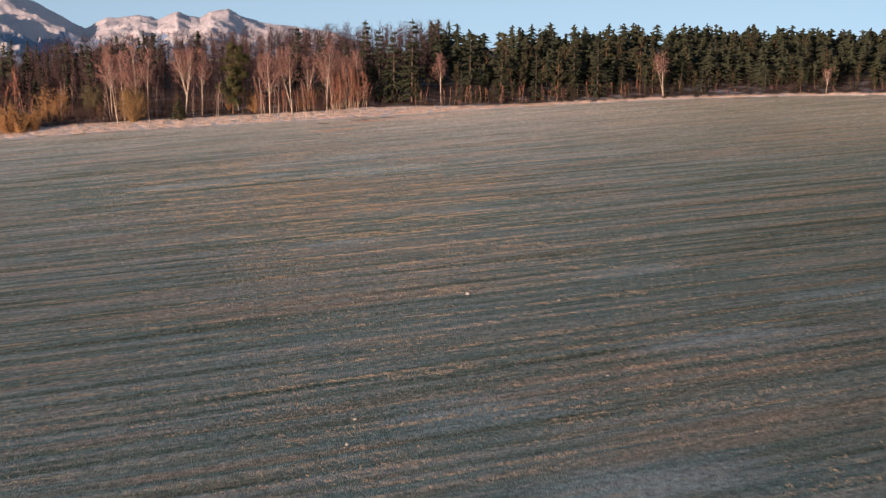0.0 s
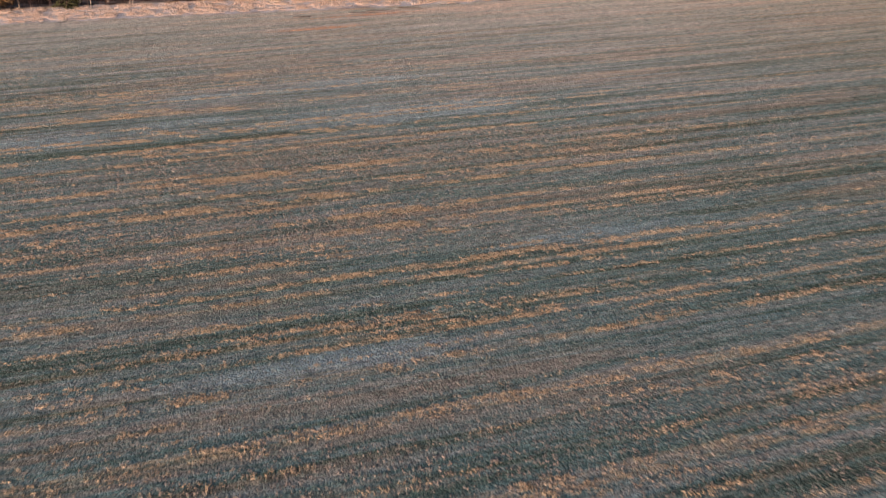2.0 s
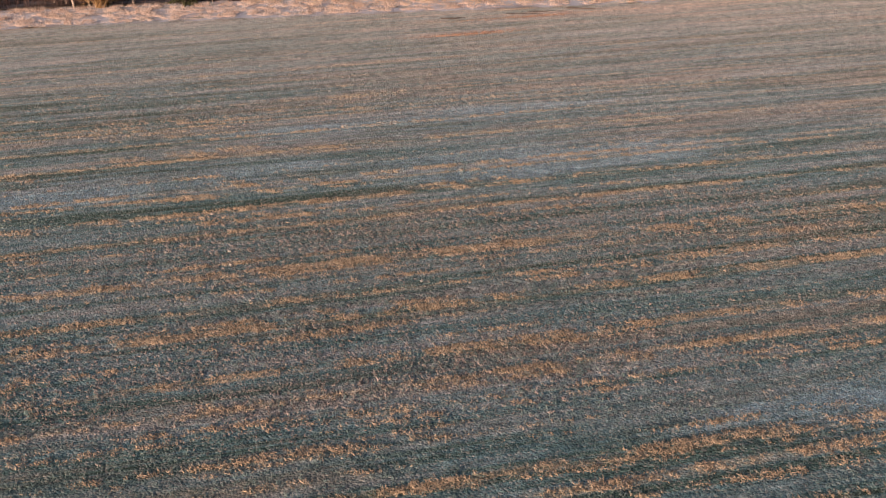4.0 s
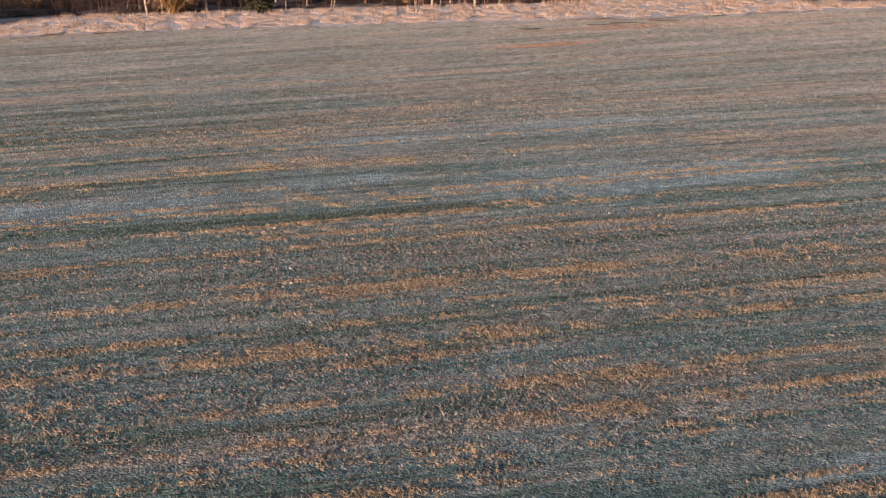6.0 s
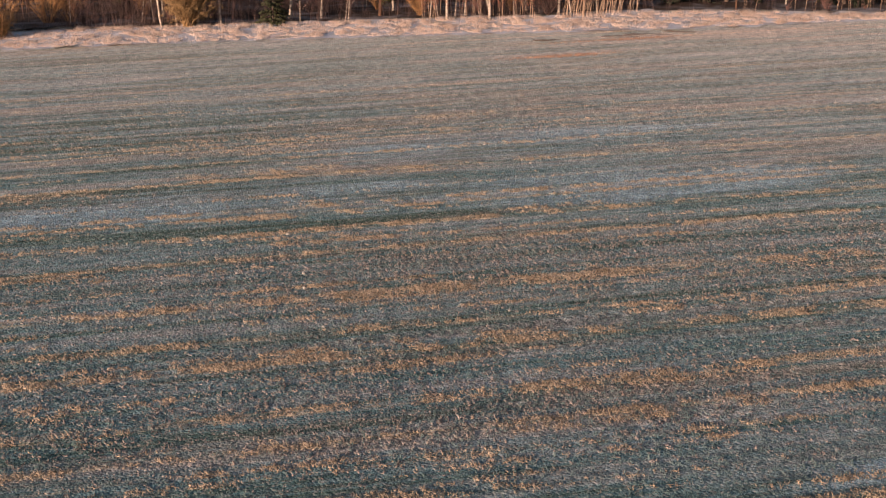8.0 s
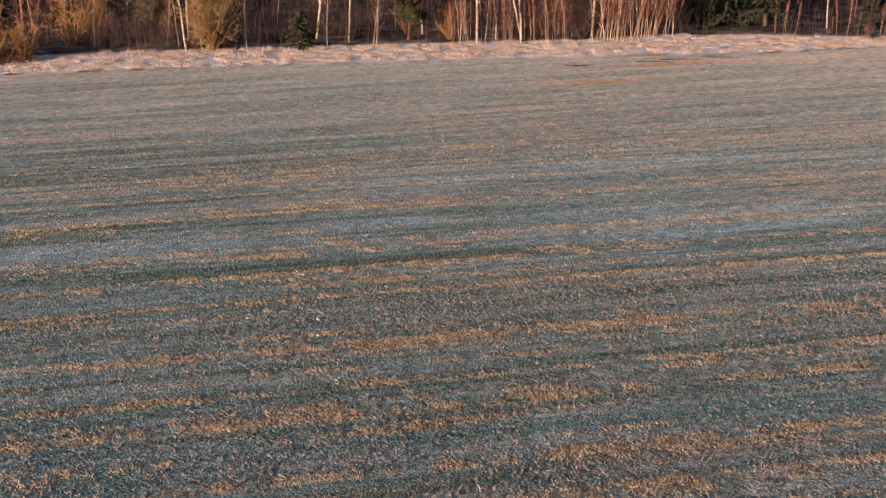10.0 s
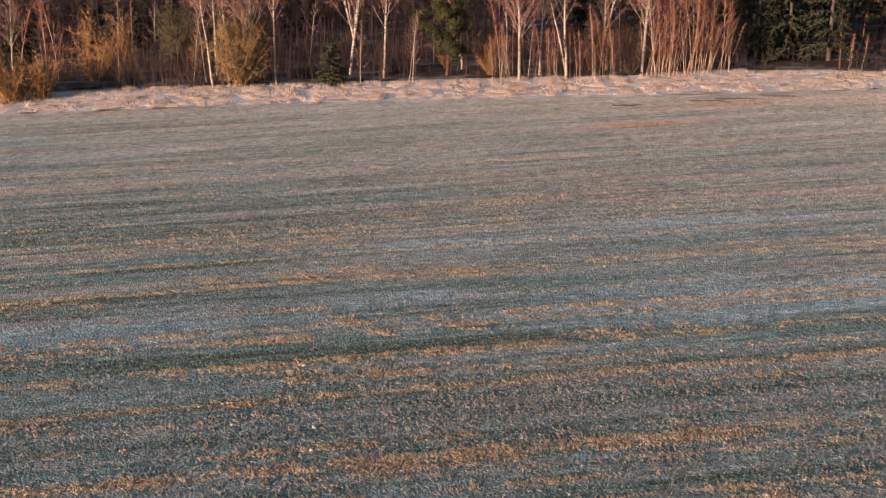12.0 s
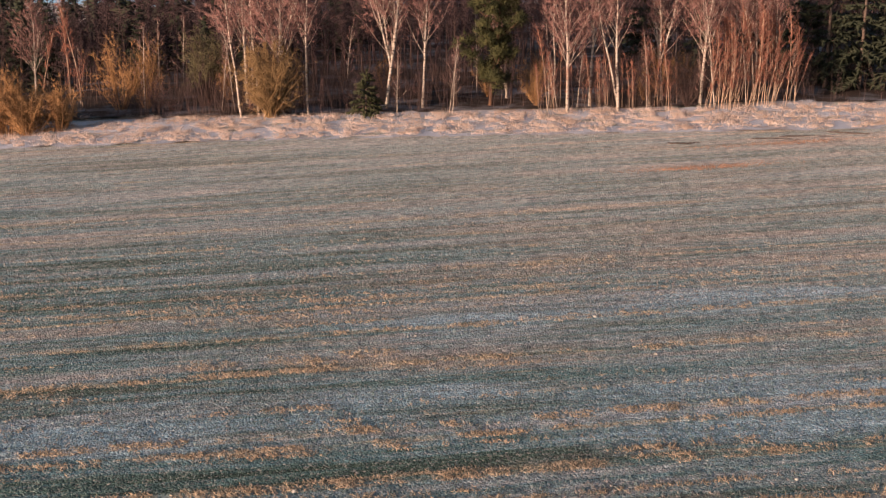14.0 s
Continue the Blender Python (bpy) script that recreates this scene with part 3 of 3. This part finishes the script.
PINE = [pine("pine_tree", "dark green pine with bare orange-brown trunk", G_PINE, 41 + k, 12, (0.16, 0.34, 0.26, 0.45)[k], 2.2 + 0.2 * k, (30, 22, 26, 20)[k]) for k in range(4)]
LITPINE = [pine("young_pine_tree", "young pine at the wood's edge with sunlit brown-green needles", G_PINE, 46 + k, 9.5, 0.10, 2.2, 30, 4, M_OLIVENEEDLE, 0.6, 22, 0.07) for k in range(2)]
SPRUCE = [spruce("spruce_tree", "dark green spruce with drooping branches", G_SPRUCE, 51 + k, 10.5, 1.9 + 0.22 * k) for k in range(3)]
SMALL_SPRUCE = spruce("small_spruce", "small olive-green spruce at the wood's edge", "", 58, 2.8, 1.1, M_OLIVENEEDLE)
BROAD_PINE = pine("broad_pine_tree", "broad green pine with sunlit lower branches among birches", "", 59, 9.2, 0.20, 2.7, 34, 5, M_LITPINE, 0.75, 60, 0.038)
WILLOW = round_bush("willow_bush", "rounded yellow-brown willow bush round birch stems", "", 61, 4.9, 2.5, 0.35, M_WILLOW, M_WILLOW, 105, 9)
OLIVE = round_bush("olive_bush", "grey-green bush with a dense round crown on thin stems", "", 60, 5.0, 1.6, 2.3, M_DARKBARK, M_OLIVE, 34, 8)
BUSH = [bush("bare_bush", "spreading bare bush with reddish-brown stems", "bushes at the wood's edge", 62 + k, 4.9, 0.8, 20, (M_SHRUB, M_DARKBARK, M_DARKBARK)[k], (M_SHRUB, M_GREYTWIG, M_TWIG)[k], 5) for k in range(3)]
SHRUB = [bush("orange_shrub", "dense low shrub of orange-brown twigs at the field's corner", "orange shrubs", 66 + k, 2.5, 0.95, 40, M_SHRUB, M_SHRUB, 7) for k in range(2)]

rng_edge = np.random.default_rng(17)
# known trees of the edge: kind, x, y, size, turn
for model, x, y, size, turn in (
    (BIRCH[0], -45.6, 159.5, 0.88, 20), (BIRCH[3], -44.0, 160.3, 0.83, 200), (BIRCH[1], -50.4, 163.4, 0.80, 80),
    (BIRCH[2], -39.2, 162.3, 0.83, 75), (BIRCH[1], -36.9, 163.3, 0.85, 10), (BIRCH[3], -28.9, 167.8, 0.78, 160), (BIRCH[0], -26.7, 163.0, 0.77, 140),
    (BIRCH[1], -25.8, 165.2, 0.78, 220), (BIRCH[4], -23.6, 164.0, 0.77, 40), (BIRCH[0], -18.8, 166.8, 0.87, 300), (BIRCH[1], -14.2, 168.6, 0.75, 60),
    (BIRCH[4], -15.6, 168.9, 0.75, 100), (BIRCH[0], -68.2, 162.8, 0.65, 10), (BIRCH[1], -1.8, 172.4, 0.66, 50), (BIRCH[4], 33.0, 178.6, 0.66, 15),
    (BIRCH[2], 59.6, 183.4, 0.36, 0), (BIRCH[1], -17.2, 169.6, 0.75, 10), (BIRCH[4], -32.4, 167.9, 0.78, 33), (BIRCH[2], -21.5, 167.9, 0.75, 210),
):
    stand(model, x, y, size * 1.06, turn)
stand(BIRCH[3], -48.2, 158.6, 0.95, 180, (0, 6))
stand(BIRCH[3], -47.4, 159.6, 0.98, 172, (0, 2))
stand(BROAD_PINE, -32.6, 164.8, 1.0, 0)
stand(SMALL_SPRUCE, -39.6, 159.9, 1.0, 0)
stand(WILLOW, -46.0, 158.7, 1.06, 0)
stand(OLIVE, -53.0, 162.0, 1.1, 0)
for _ in range(13):
    x = rng_edge.uniform(-43, -13)
    stand(THIN[0], x, float(wood_y(x)) + rng_edge.uniform(0, 2.5), rng_edge.uniform(0.45, 0.8), rng_edge.uniform(0, 360), (rng_edge.normal(0, 3), rng_edge.normal(0, 4)))
stand(BUSH[0], -59.0, 160.4, 1.15, 0)
stand(BUSH[0], -57.6, 161.4, 0.95, 130)
stand(BUSH[1], -55.0, 165.5, 0.9, 40)
stand(BUSH[2], -56.0, 160.5, 0.45, 90)
for x, y, size, turn in ((-63.6, 160.8, 1.25, 0), (-62.9, 161.3, 1.4, 70), (-64.6, 162.2, 1.3, 150), (-61.2, 158.6, 0.7, 200), (-66.0, 160.6, 1.0, 250)):
    stand(SAP[int(turn) % 2], x, y, size, turn)
stand(BUSH[1], -19.5, 166.3, 0.72, 10)
for x, y, size, turn in ((-59.7, 150.8, 1.35, 0), (-58.3, 152.4, 1.3, 80), (-61.5, 151.1, 1.3, 140), (-64.1, 150.8, 1.15, 200), (-66.8, 150.0, 1.2, 20)):
    stand(SHRUB[int(turn) % 2 if turn != 80 else 1], x, y, size, turn)
for model, x, y, size in ((SPRUCE[0], -25.0, 177.8, 1.1), (SPRUCE[1], -11.5, 174.0, 1.08), (SPRUCE[2], -9.3, 174.5, 1.05), (SPRUCE[0], -14.1, 178.5, 1.06),
                          (SPRUCE[1], 2.6, 173.2, 0.92), (SPRUCE[2], 7.4, 173.0, 0.72), (SPRUCE[0], -6.4, 173.8, 1.1), (SPRUCE[0], 12.8, 174.6, 0.66), (SPRUCE[1], 22.5, 177.0, 0.84), (SPRUCE[2], 18.8, 177.6, 0.88)):
    stand(model, x, y, size, x * 40)

# the rest of the wood, row behind row
rng = np.random.default_rng(7)


def tallness(x):
    """The wood grows lower to the east."""
    return float(np.interp(x, [-60, 0, 35, 90], [0.84, 0.86, 0.76, 0.56]))


def fill(models, count, x_lo, x_hi, d_lo, d_hi, gap, s_lo, s_hi):
    placed = []
    for _ in range(count * 40):
        x, d = rng.uniform(x_lo, x_hi), rng.uniform(d_lo, d_hi)
        y = float(wood_y(x)) + d
        if any((x - a) ** 2 + (y - b) ** 2 < gap * gap for a, b in placed):
            continue
        placed.append((x, y))
        stand(models[int(rng.integers(len(models)))], x, y, rng.uniform(s_lo, s_hi) * tallness(x), rng.uniform(0, 360), (rng.normal(0, 2), rng.normal(0, 2)))
        if len(placed) == count:
            break


fill(THIN, 56, -75, -9, 2.5, 12, 1.1, 0.7, 1.05)
fill(THIN[1:], 85, -86, -7.5, 10, 28, 1.4, 0.85, 1.1)
fill(SAP[2:], 60, -56, -15, -0.4, 5.2, 0.5, 0.5, 1.0)
fill(SAP[:3], 66, -28.5, -20.2, -0.4, 3.4, 0.26, 0.5, 1.1)
for _ in range(64):
    x = rng.uniform(-18.4, -12.9)
    stand(SAP[int(rng.integers(2))], x, float(wood_y(x)) + rng.uniform(-0.4, 2.6), rng.uniform(0.7, 1.1), rng.normal(0, 8), (rng.normal(0, 2), rng.uniform(3, 11)))
fill(SAP[1:], 120, -5.2, 31.5, -0.4, 2.2, 0.26, 0.4, 1.0)
fill(SAP[1:], 30, 31.5, 82.5, 0, 2.2, 0.75, 0.35, 0.9)
fill(PINE, 52, -6, 92, 1.2, 11, 2.3, 0.50, 0.98)
fill(PINE, 50, -14, 110, 11, 30, 2.7, 0.75, 1.12)
fill(SPRUCE, 16, 0, 90, 2.0, 9, 2.6, 0.34, 0.62)
fill(LITPINE, 16, 0, 82, 1.4, 5, 2.6, 0.42, 0.75)
fill(SPRUCE, 16, -100, -54, 9, 28, 2.0, 0.7, 0.98)
fill(SPRUCE, 4, -22, -7.5, 14, 30, 2.6, 0.8, 1.0)
fill(BUSH, 24, -55.5, -15, 2, 10, 2.2, 0.45, 0.8)
fill(BUSH[1:], 40, -4, 82.5, 0.3, 5, 1.3, 0.28, 0.6)

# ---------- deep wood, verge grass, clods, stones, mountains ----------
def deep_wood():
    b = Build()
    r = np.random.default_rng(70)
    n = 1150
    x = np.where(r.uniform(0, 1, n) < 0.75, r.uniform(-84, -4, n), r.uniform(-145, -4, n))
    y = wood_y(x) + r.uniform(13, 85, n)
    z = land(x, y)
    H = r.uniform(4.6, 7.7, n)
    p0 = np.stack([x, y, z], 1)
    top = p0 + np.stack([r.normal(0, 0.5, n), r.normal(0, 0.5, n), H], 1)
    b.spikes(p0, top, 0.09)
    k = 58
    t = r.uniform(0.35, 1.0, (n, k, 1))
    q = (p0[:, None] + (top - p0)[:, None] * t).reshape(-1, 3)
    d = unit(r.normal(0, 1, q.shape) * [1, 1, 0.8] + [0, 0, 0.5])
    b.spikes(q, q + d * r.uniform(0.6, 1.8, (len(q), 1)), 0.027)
    # the twig tone holds the shade of the deep wood
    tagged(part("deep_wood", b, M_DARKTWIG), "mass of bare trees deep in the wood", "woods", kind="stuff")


def deep_conifers():
    b = Build()
    r = np.random.default_rng(77)
    n = 1150
    x = np.where(r.uniform(0, 1, n) < 0.3, r.uniform(40, 130, n), r.uniform(-150, 155, n))
    x = np.where((x > -52) & (x < -8), x + 60, x)
    y = wood_y(x) + np.where(x > 2, r.uniform(7, 60, n), r.uniform(20, 75, n))
    z = land(x, y)
    H = r.uniform(4.4, 7.9, n) * np.interp(x, [-60, 0, 35, 90], [1.0, 0.97, 0.84, 0.68])
    k = 52
    t = np.where(x[:, None] > -8, 1 - r.uniform(0.6, 0.95, (n, 1)) * r.uniform(0, 1, (n, k)), r.uniform(0.05, 1.0, (n, k)))
    a = r.uniform(0, 6.28, (n, k))
    L = np.where(x[:, None] > -8, 0.25 + r.uniform(1.3, 2.8, (n, 1)) * np.sin(np.pi * np.clip((t + 0.08) / 1.1, 0, 1)) ** 0.8, 0.35 + 2.1 * (1 - t) ** 0.75) * r.uniform(0.6, 1.1, (n, k))
    p = np.stack([x[:, None] + 0 * t, y[:, None] + 0 * t, z[:, None] + H[:, None] * t], -1).reshape(-1, 3)
    d = np.stack([np.cos(a) * L, np.sin(a) * L, r.normal(0.1, 0.25, L.shape) - 0.25 * L], -1).reshape(-1, 3)
    b.spikes(p, p + d, 0.24)
    base = np.stack([x, y, z], 1)
    b.spikes(base, base + np.stack([0 * x, 0 * x, H], 1), 0.15)
    tagged(part("deep_conifers", b, M_SPRUCE), "dark mass of spruces deep in the wood", "woods", kind="stuff")


def undergrowth(name, label, mat, seed, n, x_lo, x_hi, d_lo, d_hi, h_lo, h_hi):
    b = Build()
    r = np.random.default_rng(seed)
    x = r.uniform(x_lo, x_hi, n)
    x = x[(x < -36.5) | (x > -26.5) | (r.uniform(0, 1, n) < 0.25)]      # few under the broad pine
    n = len(x)
    y = wood_y(x) + r.uniform(d_lo, d_hi, n)
    p = np.stack([x, y, land(x, y) + 0.12], 1)
    d = unit(r.normal(0, 0.16, p.shape) + [0, 0, 1])
    L = r.uniform(h_lo, h_hi, (n, 1))
    b.spikes(p, p + d * L, 0.010)
    q = np.repeat(p, 4, 0) + np.repeat(d * L, 4, 0) * r.uniform(0.3, 0.85, (4 * n, 1))
    e = unit(np.repeat(d, 4, 0) + r.normal(0, 0.4, q.shape))
    b.spikes(q, q + e * r.uniform(0.3, 1.0, (len(q), 1)), 0.008)
    tagged(part(name, b, mat), label, "undergrowth", kind="stuff")


def verge_grass():
    b = Build()
    r = np.random.default_rng(72)
    n = 17000
    x = r.uniform(-76, 84, n)
    f = r.uniform(0, 1, n)
    y = edge_y(x) + f * (sward_y(x) - edge_y(x) + np.interp(x, [-50, -40, 0], [2.2, 1.2, 0.9]))
    lump = np.array([noise.noise(Vector((a * 0.8, c * 1.2, 3.0))) for a, c in zip(x, y)])
    keep = r.uniform(-0.25, 0.25, n) < lump * 1.5 + 0.07
    p = np.stack([x, y, land(x, y) + 0.08], 1)[keep]
    s = (0.13 + 0.36 * np.clip(lump[keep] + 0.25, 0, 1))[:, None]
    k = 11
    base = np.repeat(p, k, 0) + r.normal(0, 0.13, (len(p) * k, 3)) * [1, 1, 0]
    d = unit(r.normal(0, 0.62, base.shape) + [0.25, 0, 0.9])
    b.spikes(base, base + d * np.repeat(s, k, 0) * r.uniform(0.5, 1.4, (len(base), 1)), 0.012)
    tagged(part("verge_grass", b, M_DRYGRASS), "tufts of dead frosted grass along the field's edge", "grass", kind="stuff")


def across_rows(x, y):
    """Places along and across the drilled rows."""
    c, s = math.cos(radians(ROW_TURN)), math.sin(radians(ROW_TURN))
    return c * x + s * y, -s * x + c * y


def straw_cover(x, y):
    """How thick the straw lies, 0 to 1, by the same swaths and waves as on the ground."""
    u, v = across_rows(x, y)
    w = v + 0.12 * np.sin(0.09 * u)
    sway = sum(size * np.sin(freq * w + phase) for freq, phase, size in WAVES)
    cover = np.clip((sway - 0.8) / 0.7, 0, 1) * 0.85
    for at in SWATHS:
        cover = np.maximum(cover, np.clip((0.27 - np.abs(w - at)) / 0.18, 0, 1))
    gaps = np.sin(0.9 * u + 3.1 * np.floor(w * 0.7)) + 0.9 * np.sin(2.3 * u + 1.7 * w) + 0.7 * np.sin(0.23 * u + 0.9 * w) + 0.8 * np.sin(5.1 * u + 2.3 * np.floor(w * 1.3))
    strands = np.array([noise.noise(Vector((a * 0.10, c * 2.1, 4.0))) for a, c in zip(u, w)])
    cover = np.maximum(cover, np.clip((strands - 0.20) / 0.25, 0, 1) * 0.8)
    return cover * np.clip(0.50 + 0.40 * gaps, 0.03, 1)


def open_field(r, n):
    """Random places on the field, most of them where the drone hovers low before the wood."""
    pick = r.uniform(0, 1, n)
    near, start = pick < 0.66, pick > 0.85
    y = np.where(near, r.normal(103, 16, n), np.where(start, r.normal(50, 16, n), r.uniform(18, 165, n)))
    x = np.where(near, -5 - 0.25 * (y - 82) + (10 + 0.11 * np.clip(y - 82, 0, 90)) * r.normal(0, 1, n), np.where(start, r.normal(6, 12, n), r.uniform(-46, 46, n)))
    keep = y < edge_y(x) - 0.4
    return x[keep], y[keep]


def stubble():
    """Short broken straws, strewn thick in the swaths."""
    b = Build()
    r = np.random.default_rng(73)
    x, y = open_field(r, 420000)
    keep = straw_cover(x, y) * np.clip(1.25 - (y - 100) / 70, 0.25, 1) > r.uniform(0.05, 1.0, len(x))
    x, y = x[keep], y[keep]
    n = 5
    p = np.repeat(np.stack([x, y, land(x, y) + 0.004], 1), n, 0) + r.normal(0, 0.055, (len(x) * n, 3)) * [1, 1, 0]
    d = unit(r.normal(0, 0.9, p.shape) * [1, 1, 0.35] + [0, 0, 0.62])
    b.spikes(p, p + d * r.uniform(0.045, 0.13, (len(p), 1)), r.uniform(0.007, 0.015, len(p)))
    tagged(part("stubble", b, M_STRAW), "broken swaths of orange straw stubble along the crop rows", "stubble", kind="stuff")


def winter_crop():
    """Low tufts of drilled corn between the swaths."""
    b = Build()
    r = np.random.default_rng(74)
    x, y = open_field(r, 78000)
    keep = straw_cover(x, y) < r.uniform(0.1, 0.9, len(x))
    x, y = x[keep], y[keep]
    n = 3
    p = np.repeat(np.stack([x, y, land(x, y) - 0.01], 1), n, 0) + r.normal(0, 0.035, (len(x) * n, 3)) * [1, 1, 0]
    d = unit(r.normal(0, 0.55, p.shape) * [1, 1, 0.3] + [0, 0, 0.8])
    b.spikes(p, p + d * r.uniform(0.05, 0.11, (len(p), 1)), r.uniform(0.008, 0.016, len(p)))
    tagged(part("winter_crop", b, M_CROP), "low grey-green winter crop touched by frost", "crop", kind="stuff")


def dead_tufts():
    """Pale dead tufts and clods scattered between the rows, in drifts."""
    b = Build()
    r = np.random.default_rng(76)
    x, y = open_field(r, 85000)
    u, v = across_rows(x, y)
    drift = np.sin(0.21 * v + 0.6) + 0.7 * np.sin(0.57 * v + 0.05 * u) + 0.6 * np.sin(0.11 * u + 0.34 * v)
    keep = drift > r.uniform(-0.6, 1.8, len(x))
    x, y = x[keep], y[keep]
    n = 3
    p = np.repeat(np.stack([x, y, land(x, y)], 1), n, 0) + r.normal(0, 0.03, (len(x) * n, 3)) * [1, 1, 0]
    d = unit(r.normal(0, 0.7, p.shape) * [1, 1, 0.3] + [0, 0, 0.6])
    b.spikes(p, p + d * r.uniform(0.04, 0.11, (len(p), 1)), r.uniform(0.010, 0.022, len(p)))
    tagged(part("dead_tufts", b, M_DEADTUFT), "pale dead tufts and frozen clods between the crop rows", "dead grass", kind="stuff")


def rut(x, y, length, turn, seed):
    """A wheel rut: a low uneven lip of dark frozen soil."""
    b = Build()
    r = np.random.default_rng(seed)
    k = 14
    t = np.linspace(0, 1, k)
    pts = np.stack([(t - 0.5) * length, 0.25 * np.sin(t * 4 + seed) + r.normal(0, 0.05, k), 0.02 + 0 * t], 1)
    b.tube(pts, 0.09 * np.sin(np.pi * np.clip(t, 0.04, 0.96)) ** 0.5 * r.uniform(0.75, 1.2, k), 6)
    ob = tagged(part("wheel_rut", b, M_SOIL), "dark lip of frozen soil beside a wheel rut", "wheel rut", "ruts by the verge")
    ob.matrix_basis = pose(x, y, float(land(x, y)) - 0.03, 0, 0, turn)


for k, (x, y, length, turn) in enumerate(((-10.6, 157.6, 4.2, 14), (-12.6, 156.6, 3.0, 22), (-8.6, 159.2, 3.2, 8), (-17.4, 154.6, 2.2, 24))):
    rut(x, y, length, turn, k)


def weeds():
    b = Build()
    r = np.random.default_rng(78)
    n = 1500
    u, v = r.normal(0, 2.2, n), r.normal(0, 0.28, n)
    pick = r.integers(0, 2, n)
    cx, cy = np.array([-12.6, -15.6])[pick], np.array([155.3, 148.2])[pick]
    c, s = math.cos(radians(ROW_TURN)), math.sin(radians(ROW_TURN))
    x, y = cx + c * u - s * v, cy + s * u + c * v
    p = np.stack([x, y, land(x, y) - 0.02], 1)
    d = unit(r.normal(0, 0.4, p.shape) + [0, 0, 1])
    b.spikes(p, p + d * r.uniform(0.05, 0.12, (n, 1)), 0.03)
    tagged(part("red_weeds", b, M_WEED), "patches of reddish dead weeds on the field", "weeds", kind="stuff")


weeds()


def stone(seed, size):
    bm = bmesh.new()
    bmesh.ops.create_icosphere(bm, subdivisions=2, radius=size)
    for v in bm.verts:
        v.co *= 1 + 0.28 * noise.noise(v.co / size * 1.3 + Vector((seed, 0, 0)))
        v.co.z *= 0.7
    me = bpy.data.meshes.new("stone")
    bm.to_mesh(me)
    bm.free()
    me.materials.append(M_STONE)
    return tagged(new("stone", me), "pale field stone lying among the crop rows", "stone", "stones on the field")


for k, (x, y, size) in enumerate(((4.8, 63.8, 0.16), (11.3, 62.4, 0.10), (-0.4, 36.7, 0.10), (-0.4, 33.0, 0.09), (13.3, 45.2, 0.08), (-16.4, 103.7, 0.10), (-18.5, 107.8, 0.10),
                                  (-14.9, 123.1, 0.10), (-12.2, 120.0, 0.10), (-7.2, 112.2, 0.085), (-6.4, 105.6, 0.08), (-20.4, 151.0, 0.10), (-20.0, 130.0, 0.09),
                                  (-20.0, 119.5, 0.08), (-15.9, 102.4, 0.09), (-14.2, 99.3, 0.075), (-18.5, 103.3, 0.08), (-9.4, 101.8, 0.075))):
    size *= 1.0 if y < 70 else 0.66
    stone(k * 3.7, size).matrix_basis = pose(x, y, float(land(x, y)) + size * 0.35, 0, 0, k * 50)


def mountains():
    """A snowy range beyond the wood, four kilometres off."""
    r = np.random.default_rng(75)
    az = np.radians(np.linspace(-27, -3.5, 420))
    dist = np.linspace(3400, 4600, 150)
    # bearing in degrees and height of the crest
    crest_a = np.radians([-21.16, -19.87, -18.56, -17.57, -16.79, -16.12, -15.44, -14.87, -14.05, -13.35, -12.64, -11.93, -11.1, -10.62, -10.15, -9.66, -8.94, -8.34, -7.37, -6.14, -4.67, -3.43, -0.42]) - radians(2.57)
    crest_h = [82, 84, 62, 28, 0, -23, -54, -70, -44, -41, -30, -37, -7, -23, -31, -16, -9, -31, -54, -61, -79, -102, -188]
    A, D = np.meshgrid(az, dist, indexing="ij")
    X, Y = D * np.sin(A), D * np.cos(A) - 50
    crest = np.interp(A, crest_a, crest_h)
    prof = 1 - np.abs((D - 4250) / 950) ** 1.3
    ridged = np.array([noise.ridged_multi_fractal(Vector((a / 240, c / 240, 1.5)), 0.8, 2.2, 7, 1.0, 2.0) for a, c in zip(X.ravel(), Y.ravel())]).reshape(X.shape)
    Z = -250 + (crest + 250) * np.clip(prof, -0.3, 1) + (ridged - np.mean(ridged)) * 70 * np.clip(1.12 - prof, 0.12, 0.6)
    crags = np.array([noise.ridged_multi_fractal(Vector((a / 110, c / 150, 7.5)), 0.9, 2.1, 5, 1.0, 2.0) for a, c in zip(X.ravel(), Y.ravel())]).reshape(X.shape)
    Z = Z + (crags - np.mean(crags)) * 22 * np.clip(1.25 - prof, 0.22, 1.0)
    n, k = X.shape
    i, j = np.meshgrid(np.arange(n - 1), np.arange(k - 1), indexing="ij")
    p = (i * k + j).ravel()
    b = Build()
    b.add(np.stack([X, Y, Z], -1).reshape(-1, 3), np.stack([p, p + k, p + k + 1, p + 1], 1))
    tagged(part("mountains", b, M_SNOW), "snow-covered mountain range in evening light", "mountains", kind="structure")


deep_wood()
deep_conifers()
# the dark twig tone stands in for shade between the trunks
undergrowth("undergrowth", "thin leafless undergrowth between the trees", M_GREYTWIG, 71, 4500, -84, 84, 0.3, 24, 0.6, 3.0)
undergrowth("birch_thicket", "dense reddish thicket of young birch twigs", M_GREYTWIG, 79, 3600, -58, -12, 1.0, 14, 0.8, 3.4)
verge_grass()
stubble()
winter_crop()
dead_tufts()
mountains()
